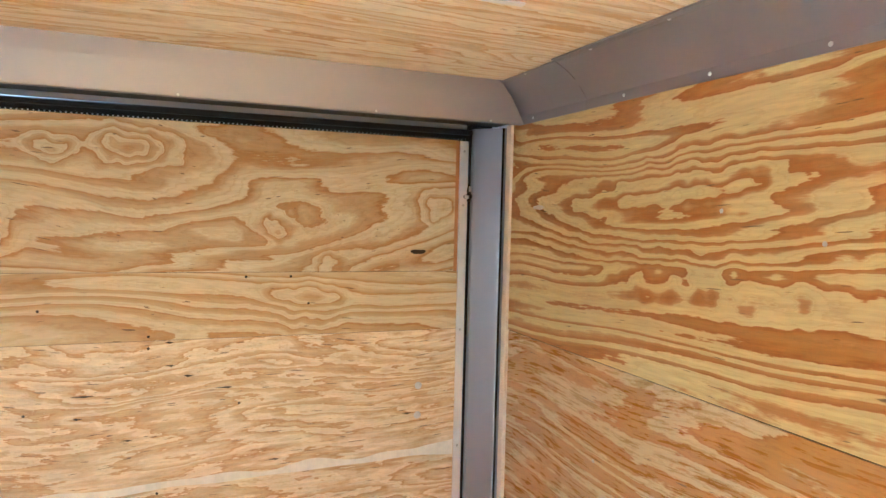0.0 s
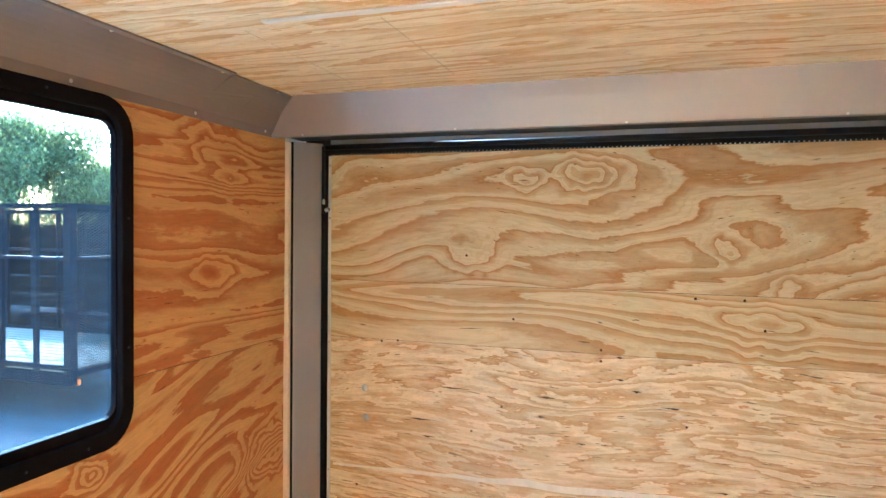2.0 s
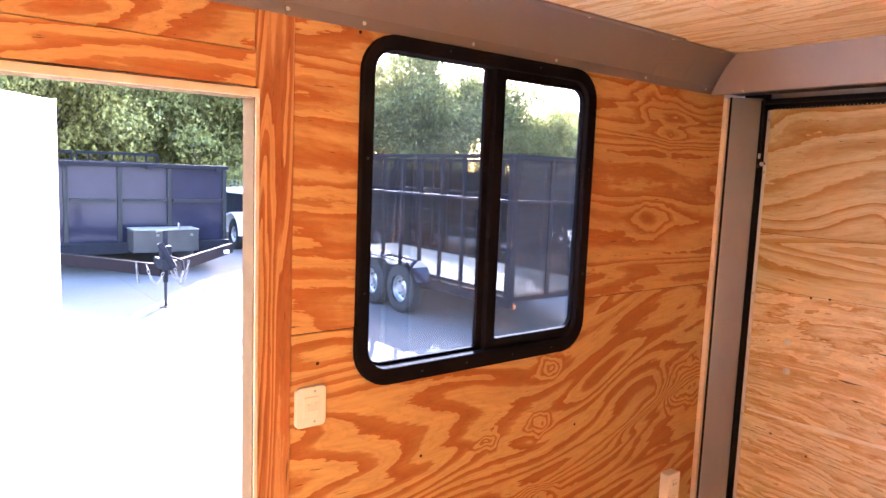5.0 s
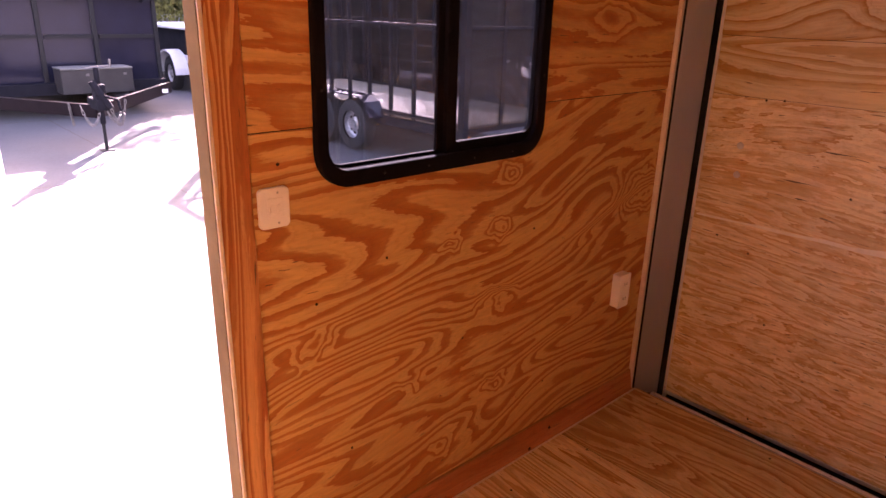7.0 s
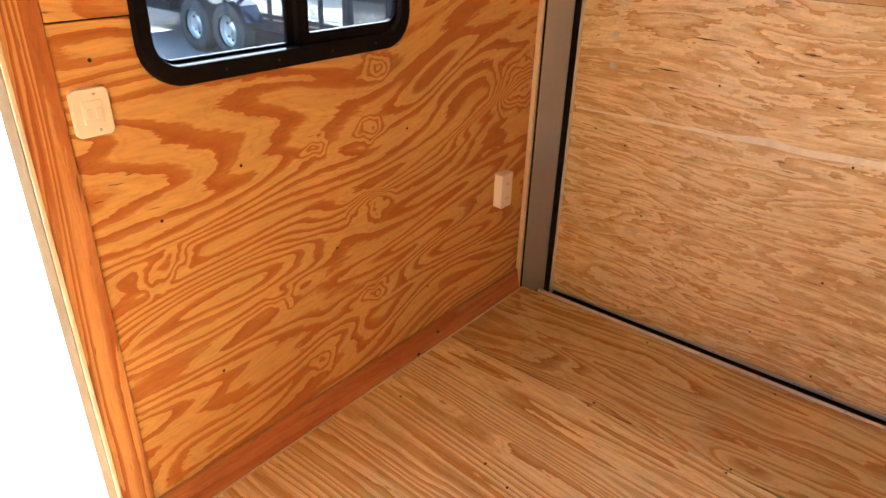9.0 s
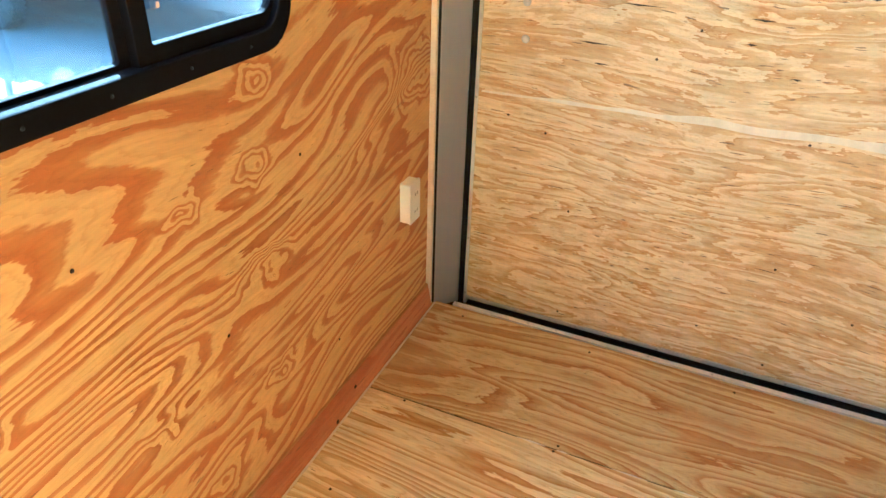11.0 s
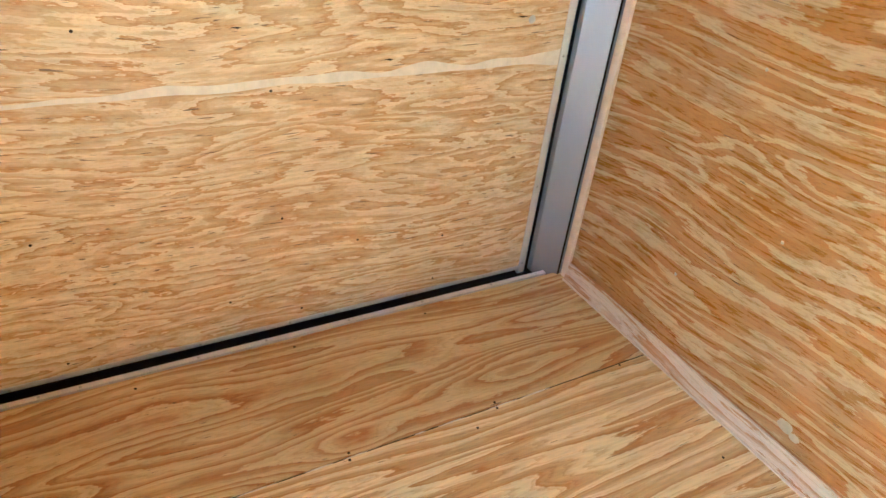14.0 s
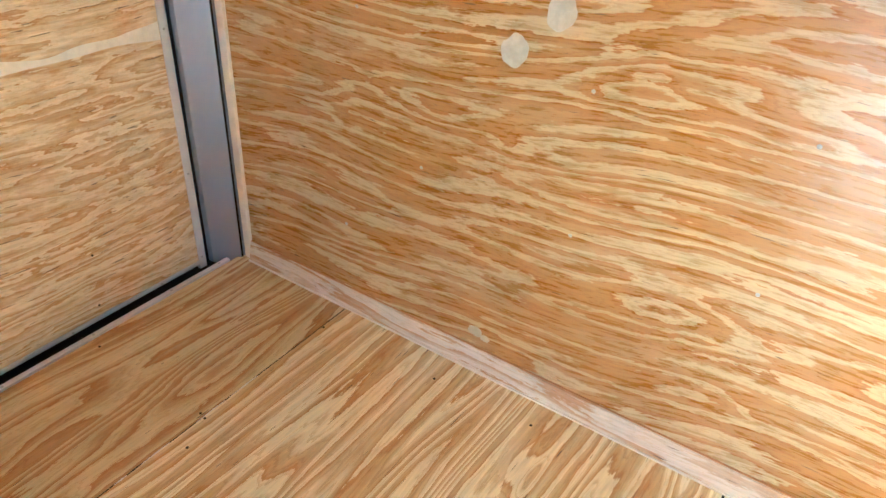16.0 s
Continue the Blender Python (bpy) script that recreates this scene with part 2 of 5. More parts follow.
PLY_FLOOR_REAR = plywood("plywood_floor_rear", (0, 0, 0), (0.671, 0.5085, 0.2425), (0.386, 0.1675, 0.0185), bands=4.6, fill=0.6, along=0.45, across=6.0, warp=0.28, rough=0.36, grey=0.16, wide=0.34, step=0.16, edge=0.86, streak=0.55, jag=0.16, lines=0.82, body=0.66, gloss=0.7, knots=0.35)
PLY_CEIL = plywood("plywood_ceiling", (0, 0, 0), (0.735, 0.6018, 0.405), (0.5331, 0.3199, 0.0994), bands=3.6, fill=0.7, lines=0.84, body=0.46, along=0.42, across=6.6, warp=0.25, grey=0.06, wide=0.42, step=0.12, edge=0.86, streak=0.5, jag=0.2, mottle=0.5)
BOARD_V = plywood("board_upright", (0, 90, 0), (0.5941, 0.2939, 0.0884), (0.3444, 0.0943, 0.0108), bands=5.0, body=0.8, fill=0.5, along=0.2, across=11.0, knots=0.3, warp=0.12, grey=0.03, streak=0.45, wide=0.42, edge=0.70, jag=0.1)
BOARD_H = plywood("board_level", (0, 0, 90), (0.660, 0.520, 0.380), (0.43, 0.225, 0.080), bands=2.0, along=0.7, across=10.0, knots=0.7, warp=0.1, grey=0.06, wide=0.5, edge=0.8, streak=1.0)
BASE_L = plywood("board_base_left", (0, 0, 90), (0.4794, 0.1819, 0.0537), (0.3689, 0.1028, 0.0216), bands=2.0, along=0.6, across=8.0, knots=0.5, warp=0.1, grey=0.08)
TRIM = coat("bare_pine_trim", (0.684, 0.555, 0.416), rough=0.55, vary=0.1, scale=20, dirt=(0.509, 0.333, 0.185), worn=0.3)
# jamb colour set far below bare pine, to offset strong light from outside
JAMB = coat("darkened_door_jamb", (0.155, 0.100, 0.045), spec=0.1, rough=0.9, vary=0.1, scale=20, dirt=(0.3, 0.19, 0.11), worn=0.3)
EDGE_PLY = coat("plywood_cut_edge", (0.389, 0.175, 0.0555), rough=0.7, scale=30)
FILLER = coat("wood_filler", (0.76, 0.70, 0.61), rough=0.75, vary=0.12, scale=30, worn=0.3, dirt=(0.611, 0.462, 0.314))
TAUPE = coat("taupe_painted_metal", (0.255, 0.217, 0.221), rough=0.42, metal=0.50, vary=0.03, scale=3, bump=0.0, worn=0.0, rvar=0.01)
FILLER_T = coat("tan_wood_filler", (0.52, 0.435, 0.325), rough=0.75, vary=0.14, scale=34, worn=0.35, dirt=(0.53, 0.38, 0.23))
PENCIL = coat("pencil_mark", (0.40, 0.29, 0.20), rough=0.7, vary=0.3, scale=60, worn=0.4, dirt=(0.58, 0.45, 0.29))
BRIGHT = coat("bright_screw", (0.62, 0.61, 0.60), rough=0.35, metal=0.5, scale=40)
POST_M = coat("grey_painted_metal", (0.312, 0.302, 0.330), rough=0.40, metal=0.66, vary=0.03, scale=3, bump=0.0, worn=0.0, rvar=0.01)
ALU = coat("aluminium", (0.684, 0.657, 0.657), rough=0.40, metal=0.35, vary=0.08, scale=15, worn=0.1, rvar=0.05)
ZINC = coat("zinc_plated_steel", (0.574, 0.574, 0.574), rough=0.35, metal=0.9, scale=30)
SCREW = coat("screw_steel", (0.462, 0.453, 0.435), rough=0.35, metal=0.85, scale=40)
HOLE = coat("dark_hole", (0.025, 0.014, 0.008), rough=0.9, scale=50)
BLACK = coat("black_rubber", (0.008, 0.008, 0.009), rough=0.75, vary=0.3, scale=20, worn=0.03, dirt=(0.05, 0.047, 0.045), spec=0.15)
BLACK_M = coat("black_steel", (0.012, 0.012, 0.013), rough=0.55, metal=0.0, vary=0.2, scale=15, worn=0.05, dirt=(0.06, 0.055, 0.05), spec=0.25)
FRAME_B = coat("black_window_frame", (0.009, 0.008, 0.009), rough=0.8, vary=0.2, scale=12, worn=0.02, dirt=(0.05, 0.045, 0.045), spec=0.01)
PLASTIC = coat("ivory_plastic", (0.80, 0.745, 0.70), rough=0.34, vary=0.02, scale=10, worn=0.02, bump=0.01)
MATT = coat("matt_black", (0.006, 0.006, 0.006), rough=0.95, vary=0.2, scale=12, worn=0.0, spec=0.0)
SKIN = coat("white_aluminium_skin", (0.80, 0.80, 0.79), rough=0.35, vary=0.04, scale=3, worn=0.0, bump=0.02)
NAVY = coat("black_gloss_paint", (0.014, 0.014, 0.026), rough=0.10, rvar=0.03, spec=0.5, vary=0.2, scale=3, worn=0.05, bump=0.02, dirt=(0.09, 0.08, 0.08))
FRAME_T = coat("black_trailer_paint", (0.014, 0.014, 0.018), rough=0.85, spec=0.08, vary=0.2, scale=6, worn=0.06, dirt=(0.1, 0.09, 0.08))
MAROON = coat("maroon_trailer_paint", (0.010, 0.006, 0.008), spec=0.12, rough=0.4, vary=0.2, scale=6, worn=0.1)
DECK = coat("weathered_deck_board", (0.36, 0.30, 0.215), rough=0.8, vary=0.15, scale=5, worn=0.3, dirt=(0.36, 0.3, 0.22), bump=0.2)
MESH = coat("black_expanded_mesh", (0.012, 0.012, 0.014), rough=0.6, vary=0.2, scale=8, worn=0.05, spec=0.1)
TYRE = coat("tyre_rubber", (0.022, 0.022, 0.023), rough=0.75, vary=0.2, scale=15, worn=0.25, dirt=(0.1, 0.095, 0.09))
WHITE_P = coat("white_vehicle_paint", (0.78, 0.78, 0.77), rough=0.3, vary=0.03, scale=4, worn=0.05)
TOOL = coat("dark_grey_steel", (0.034, 0.032, 0.032), rough=0.4, vary=0.2, scale=5, worn=0.1, dirt=(0.09, 0.08, 0.07), spec=0.35)
LID = coat("weathered_lid", (0.15, 0.145, 0.13), rough=0.6, vary=0.2, scale=8, worn=0.3, dirt=(0.08, 0.07, 0.06))
CHAIN = coat("chain_steel", (0.16, 0.155, 0.15), rough=0.45, metal=0.7, vary=0.2, scale=20)
FENCE_M = coat("grey_fence", (0.42, 0.44, 0.45), rough=0.6, vary=0.1, scale=4)
BARK = coat("bark", (0.10, 0.075, 0.055), rough=0.9, vary=0.3, scale=12, bump=0.5)
AMBER = coat("amber_lens", (0.7, 0.16, 0.02), rough=0.25, vary=0.05)


def concrete():
    m, t, bsdf = shader("concrete_yard")
    co = put(t, "TexCoord").outputs["Object"]
    big = put(t, "TexNoise", Vector=co, Scale=0.35, Detail=6.0, Roughness=0.65).outputs[0]
    grit = put(t, "TexNoise", Vector=co, Scale=22.0, Detail=4.0, Roughness=0.7).outputs[0]
    col = ramp(t, big, [(0.3, (0.070, 0.070, 0.072)), (0.55, (0.095, 0.095, 0.096)), (0.8, (0.12, 0.12, 0.119))])
    k = put(t, "MapRange", Value=grit, i1=0.3, i2=0.7, i3=0.88, i4=1.08).outputs[0]
    col = mixc(t, 1.0, col, put(t, "CombineColor", i0=k, i1=k, i2=k).outputs[0], "MULTIPLY")
    stain = put(t, "TexNoise", Vector=co, Scale=1.4, Detail=6.0, Roughness=0.75).outputs[0]
    col = mixc(t, put(t, "MapRange", Value=stain, i1=0.6, i2=0.75, i3=0.0, i4=0.5).outputs[0], col, (0.065, 0.063, 0.06))
    t.links.new(col, bsdf.inputs["Base Color"])
    bsdf.inputs["Roughness"].default_value = 0.85
    t.links.new(put(t, "Bump", Strength=0.3, Distance=0.004, Height=grit).outputs[0], bsdf.inputs["Normal"])
    return m


def leafy(name, a, b):
    m, t, bsdf = shader(name)
    r = put(t, "NewGeometry").outputs["Random Per Island"]
    col = ramp(t, r, [(0.0, a), (0.5, tuple((x + y) / 2 for x, y in zip(a, b))), (1.0, b)])
    t.links.new(col, bsdf.inputs["Base Color"])
    bsdf.inputs["Roughness"].default_value = 0.6
    tr = put(t, "BsdfTranslucent")
    t.links.new(mixc(t, 0.4, col, (0.26, 0.28, 0.065)), tr.inputs[0])
    mx = put(t, "MixShader", i0=0.30, i1=bsdf.outputs[0], i2=tr.outputs[0])
    t.links.new(mx.outputs[0], t.nodes["Material Output"].inputs[0])
    return m


def tinted_glass():
    m, t, bsdf = shader("tinted_glass")
    clear = put(t, "BsdfTransparent", i0=(0.60, 0.63, 0.67, 1))
    gloss = put(t, "BsdfGlossy", i0=(0.9, 0.9, 0.9, 1), Roughness=0.02)
    face = put(t, "LayerWeight", Blend=0.5).outputs["Facing"]
    fres = put(t, "Math", "MULTIPLY_ADD", i0=put(t, "Math", "POWER", i0=face, i1=4.0).outputs[0], i1=0.8, i2=0.035).outputs[0]
    mx = put(t, "MixShader", i0=fres, i1=clear.outputs[0], i2=gloss.outputs[0])
    # a film of dust
    dust = put(t, "TexNoise", Vector=put(t, "TexCoord").outputs["Object"], Scale=5.0, Detail=5.0, Roughness=0.65).outputs[0]
    film = put(t, "BsdfTranslucent", i0=(0.75, 0.77, 0.80, 1))
    mx2 = put(t, "MixShader", i0=put(t, "MapRange", Value=dust, i1=0.35, i2=0.75, i3=0.0003, i4=0.0013).outputs[0], i1=mx.outputs[0], i2=film.outputs[0])
    t.links.new(mx2.outputs[0], t.nodes["Material Output"].inputs[0])
    return m


CONCRETE, GLASS = concrete(), tinted_glass()
LEAF = leafy("oak_leaves", (0.070, 0.078, 0.024), (0.38, 0.375, 0.115))
LEAF_Y = leafy("pale_leaves", (0.095, 0.095, 0.030), (0.56, 0.52, 0.16))


# ---- mesh helpers ----
def mesh_ob(name, bm, mat, smooth=False):
    me = bpy.data.meshes.new(name)
    bm.normal_update()
    bm.to_mesh(me)
    bm.free()
    for k in (mat if isinstance(mat, (list, tuple)) else [mat]):
        me.materials.append(k)
    if smooth:
        me.polygons.foreach_set("use_smooth", [True] * len(me.polygons))
    return new(name, me)


def part(name, bm, mat, parent, label="", smooth=False):
    ob = mesh_ob(name, bm, mat, smooth)
    ob.parent = parent
    if label:
        ob["label"] = label
    return ob


def thing(name, label, category, group="", kind="", at=(0, 0, 0)):
    ob = new(name)
    ob.location = at
    ob.empty_display_size = 0.05
    return tagged(ob, label, category, group, kind)


def box(bm, x0, x1, y0, y1, z0, z1, m=None, mi=0):
    """A box into bm."""
    c = [Vector((x, y, z)) for x in (x0, x1) for y in (y0, y1) for z in (z0, z1)]
    vs = [bm.verts.new(m @ p if m else p) for p in c]
    for f in ((0, 1, 3, 2), (4, 6, 7, 5), (0, 4, 5, 1), (2, 3, 7, 6), (0, 2, 6, 4), (1, 5, 7, 3)):
        bm.faces.new([vs[i] for i in f]).material_index = mi
    return bm


def boxes(*rows):
    bm = bmesh.new()
    for r in rows:
        box(bm, *r)
    return bm


def bevelled(bm, w, seg=2):
    bmesh.ops.bevel(bm, geom=list(bm.edges), offset=w, segments=seg, profile=0.6, affect="EDGES", clamp_overlap=True)
    return bm


def prism(bm, loop, axis, a, b):
    """Extrudes a closed loop of 2D points along an axis from a to b."""
    def at(p, s):
        return {"x": (s, p[0], p[1]), "y": (p[0], s, p[1]), "z": (p[0], p[1], s)}[axis]
    lo, hi = [bm.verts.new(at(p, a)) for p in loop], [bm.verts.new(at(p, b)) for p in loop]
    n = len(loop)
    for i in range(n):
        bm.faces.new((lo[i], lo[(i + 1) % n], hi[(i + 1) % n], hi[i]))
    bm.faces.new(lo[::-1]), bm.faces.new(hi)
    bmesh.ops.recalc_face_normals(bm, faces=bm.faces)
    return bm


def tube(bm, a, b, r, seg=12, r2=None):
    a, b = Vector(a), Vector(b)
    m = Matrix.Translation((a + b) / 2) @ (b - a).to_track_quat("Z", "Y").to_matrix().to_4x4()
    bmesh.ops.create_cone(bm, cap_ends=True, segments=seg, radius1=r, radius2=r if r2 is None else r2, depth=(b - a).length, matrix=m)
    return bm


def disc_head(r, h, seg=12):
    """A low domed head on the xy plane, pointing to +z."""
    bm = bmesh.new()
    rings = [[bm.verts.new((k * r * math.cos(2 * math.pi * i / seg), k * r * math.sin(2 * math.pi * i / seg), z * h)) for i in range(seg)] for k, z in ((1, 0), (0.85, 0.6), (0.5, 0.93))]
    for lo, hi in zip(rings, rings[1:]):
        for i in range(seg):
            bm.faces.new((lo[i], lo[(i + 1) % seg], hi[(i + 1) % seg], hi[i]))
    top = bm.verts.new((0, 0, h))
    for i in range(seg):
        bm.faces.new((rings[-1][i], rings[-1][(i + 1) % seg], top))
    return bm


def rounded(y0, y1, z0, z1, r, n=8):
    pts = []
    for cy, cz, a0 in ((y1 - r, z1 - r, 0), (y0 + r, z1 - r, 90), (y0 + r, z0 + r, 180), (y1 - r, z0 + r, 270)):
        for i in range(n + 1):
            a = radians(a0 + 90 * i / n)
            pts.append((cy + r * math.cos(a), cz + r * math.sin(a)))
    return pts


def cornered(y0, y1, z0, z1, radii, n=6):
    """A rectangle with its own radius at each corner: far-top, near-top, near-bottom, far-bottom."""
    pts = []
    for (cy, cz, sy, sz, a0), r in zip(((y1, z1, -1, -1, 0), (y0, z1, 1, -1, 90), (y0, z0, 1, 1, 180), (y1, z0, -1, 1, 270)), radii):
        for i in range(n + 1):
            a = radians(a0 + 90 * i / n)
            pts.append((cy + sy * r + r * math.cos(a), cz + sz * r + r * math.sin(a)))
    return pts


def with_holes(bm, axis, d0, d1, outer, holes):
    """A slab cut by rectangular holes. outer and holes: (u0, u1, v0, v1)."""
    us = sorted({outer[0], outer[1], *[h[i] for h in holes for i in (0, 1)]})
    us = [u for u in us if outer[0] <= u <= outer[1]]
    for u0, u1 in zip(us, us[1:]):
        spans, v = [], outer[2]
        for h in sorted((h for h in holes if h[0] < u1 - 1e-6 and h[1] > u0 + 1e-6), key=lambda h: h[2]):
            if h[2] > v:
                spans.append((v, min(h[2], outer[3])))
            v = max(v, h[3])
        if v < outer[3]:
            spans.append((v, outer[3]))
        for v0, v1 in spans:
            if axis == "x":
                box(bm, d0, d1, u0, u1, v0, v1)
            else:
                box(bm, u0, u1, d0, d1, v0, v1)
    return bm


def rows_of(name, me_bm, mat, parent, places, label=""):
    """Alike small pieces that share one mesh, at the given matrices."""
    first = part(name, me_bm, mat, parent, label, smooth=True)
    first.matrix_basis = places[0]
    for m in places[1:]:
        o = first.copy()
        scene.collection.objects.link(o)
        o.matrix_basis = m
    return first


def spot(p, n, turn=0.0):
    """A pose at p whose +z points along n."""
    return Matrix.Translation(p) @ Vector(n).to_track_quat("Z", "Y").to_matrix().to_4x4() @ Matrix.Rotation(turn, 4, "Z")


# ---- the trailer body ----
W, CEIL, Y_F, Y_R, SEAM = 2.100, 1.99, -2.3, 1.888, 1.22
DOOR_Y0, DOOR_Y1, DOOR_H = -0.51, 0.185, 1.726
WIN = (0.455, 1.150, 1.112, 1.842)
CUT = (0.400, 1.210, 1.055, 1.892)          # wider hole in the outer skin

floor = thing("floor", "bare plywood trailer floor with nailed seams", "floor", kind="structure")
gap = 0.0030
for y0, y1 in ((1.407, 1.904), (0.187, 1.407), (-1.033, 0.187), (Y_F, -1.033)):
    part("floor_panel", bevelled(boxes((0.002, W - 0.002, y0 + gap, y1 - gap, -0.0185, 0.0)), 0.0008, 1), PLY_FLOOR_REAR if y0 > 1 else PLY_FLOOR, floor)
for y in (1.407, 0.187, -1.033):
    part("floor_joint", boxes((0.004, W - 0.004, y - 0.006, y + 0.006, -0.012, -0.0045)), HOLE, floor, "dark open joint")
part("subfloor", boxes((-0.05, W + 0.05, Y_F - 0.05, 1.921, -0.14, -0.02)), BLACK_M, floor, "black steel floor frame")

random.seed(12)
for k in range(9):
    x = 0.50 + 0.14 * k + random.uniform(-0.04, 0.04)
    n, w = random.uniform(0.03, 0.11), random.uniform(0.0015, 0.0035)
    part("splinter", prism(bmesh.new(), [(x, 1.4046), (x + n * 0.5, 1.4046 - w), (x + n, 1.4048), (x + n * 0.6, 1.4068)], "z", -0.001, 0.0004), FILLER, floor, "pale splintered edge")

wall_left = tagged(mesh_ob("wall_left", with_holes(bmesh.new(), "x", -0.052, -0.0135, (Y_F, 2.06, -0.14, CEIL + 0.03), [(DOOR_Y0, DOOR_Y1, -0.001, DOOR_H), CUT]), SKIN),
                   "plywood-lined trailer side wall with doorway and window", "wall", kind="structure")
EV = 0.0018
part("plywood_panel", with_holes(bmesh.new(), "x", -0.012, 0.0, (0.2665, 1.869, EV, SEAM - EV), [WIN]), PLY_LEFT_LOW, wall_left)
part("plywood_panel", with_holes(bmesh.new(), "x", -0.012, 0.0025, (0.2665, 1.869, SEAM + EV, CEIL), [WIN]), PLY_LEFT, wall_left)
part("plywood_panel", boxes((-0.012, 0.0, DOOR_Y0 - 0.1, 0.184, 1.798, CEIL)), PLY_LEFT, wall_left)
part("plywood_panel", boxes((-0.012, 0.0, Y_F, DOOR_Y0 - 0.02, 0.0, 1.795)), PLY_LEFT, wall_left)
part("upright_board", bevelled(boxes((-0.012, 0.005, 0.186, 0.265, 0.0, 1.89)), 0.0015, 1), BOARD_V, wall_left, "upright pine board beside the doorway")
part("door_header_board", bevelled(boxes((-0.012, 0.004, DOOR_Y0 - 0.05, 0.1845, DOOR_H + 0.002, 1.7965)), 0.001, 1), PLY_LEFT, wall_left)
part("corner_batten", bevelled(boxes((-0.012, 0.016, 1.8695, 1.886, 0.0, 1.87)), 0.003, 2), TRIM, wall_left, "pale pine corner batten")
# jambs carry the darkened colour, so the bright doorway doesn't bleach them
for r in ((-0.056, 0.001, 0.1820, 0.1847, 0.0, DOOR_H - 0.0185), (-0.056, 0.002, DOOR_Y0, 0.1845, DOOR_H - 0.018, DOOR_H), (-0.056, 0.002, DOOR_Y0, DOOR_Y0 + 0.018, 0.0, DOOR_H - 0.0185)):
    part("door_jamb", bevelled(boxes(r), 0.001, 1), JAMB, wall_left, "pine door jamb, coloured dark to offset the doorway light")

part("jamb_bead", bevelled(boxes((0.0055, 0.0090, 0.1825, 0.1915, 0.0, DOOR_H - 0.0185), (0.0045, 0.0075, DOOR_Y0, 0.1915, DOOR_H - 0.018, DOOR_H - 0.002)), 0.001, 1), TRIM, wall_left, "thin pale bead along the jamb")

wall_right = tagged(mesh_ob("wall_right", boxes((W + 0.0135, W + 0.05, Y_F, 2.06, -0.14, CEIL + 0.03)), SKIN),
                    "plywood-lined trailer side wall with pale filler patches", "wall", kind="structure")
part("plywood_panel", boxes((W, W + 0.012, -0.7, 1.850, EV, SEAM - EV)), PLY_RIGHT, wall_right)
part("plywood_panel", boxes((W - 0.0025, W + 0.012, -0.7, 1.850, SEAM + EV, CEIL)), PLY_RIGHT_UP, wall_right)
part("plywood_panel", boxes((W, W + 0.012, Y_F, -0.7015, 0.0, CEIL)), PLY_RIGHT, wall_right)
part("seam_gap", boxes((W + 0.004, W + 0.0125, -0.7, 1.850, SEAM - 0.004, SEAM + 0.004)), HOLE, wall_right, "dark open seam between the sheets")
part("seam_gap", boxes((-0.0125, -0.005, 0.2665, 0.455, SEAM - 0.004, SEAM + 0.004), (-0.0125, -0.005, 1.157, 1.869, SEAM - 0.004, SEAM + 0.004)), HOLE, wall_left, "dark open seam between the sheets")
part("corner_batten", bevelled(boxes((W - 0.012, W + 0.012, 1.8505, 1.882, 0.0, 1.88)), 0.003, 2), TRIM, wall_right, "pale pine corner batten")

wall_front = tagged(mesh_ob("wall_front", boxes((0, W, Y_F - 0.05, Y_F, 0, CEIL)), PLY_DOOR), "plain plywood front wall", "wall", kind="structure")

# ceiling: sheets with open joints in one mesh
bm = bmesh.new()
for y0, y1 in ((1.385, 1.85), (0.165, 1.385), (-1.055, 0.165), (Y_F, -1.055)):
    box(bm, 0.0, W, y0 + 0.0015, y1 - 0.0015, CEIL, CEIL + 0.009)
ceiling = tagged(mesh_ob("ceiling", bm, PLY_CEIL), "pale plywood ceiling sheets", "ceiling", kind="structure")
roof = tagged(mesh_ob("roof", boxes((-0.055, W + 0.055, Y_F - 0.06, 2.10, CEIL + 0.03, CEIL + 0.05)), SKIN), "white trailer roof skin", "roof", kind="structure")
tagged(mesh_ob("ceiling_trim", bevelled(boxes((0.436, 1.70, 1.066, 1.084, CEIL - 0.005, CEIL - 0.0002)), 0.002, 2), ALU), "thin bright metal strip on the ceiling", "trim", kind="structure")

tagged(mesh_ob("ceiling_line", boxes((0.3622, 0.3638, 1.12, 1.62, CEIL - 0.0006, CEIL - 0.0002), (0.6692, 0.6708, 1.12, 1.60, CEIL - 0.0006, CEIL - 0.0002)), PENCIL), "faint pencil lines across the ceiling sheet", "pencil line", kind="structure")

# base boards
tagged(mesh_ob("base_joint_left", boxes((0.0005, 0.007, 0.2665, 1.869, 0.0855, 0.0885)), EDGE_PLY), "dark joint above the base strip", "trim", kind="structure")
tagged(mesh_ob("base_joint_right", boxes((W - 0.005, W - 0.0005, Y_F, 1.850, 0.0725, 0.0755)), EDGE_PLY), "dark joint above the base strip", "trim", kind="structure")
tagged(mesh_ob("floor_bead_left", boxes((0.0262, 0.0305, 0.2665, 1.886, 0.0002, 0.005)), TRIM), "thin pale bead along the floor", "trim", kind="structure")
tagged(mesh_ob("floor_bead_right", boxes((W - 0.027, W - 0.0222, Y_F, 1.850, 0.0002, 0.006)), TRIM), "thin pale bead along the floor", "trim", kind="structure")
base_l = tagged(mesh_ob("baseboard_left", prism(bmesh.new(), [(0.001, 0.0), (0.026, 0.0), (0.022, 0.006), (0.008, 0.083), (0.001, 0.085)], "y", 0.2665, 1.870), BASE_L), "orange pine base strip along the floor", "baseboard", kind="structure")
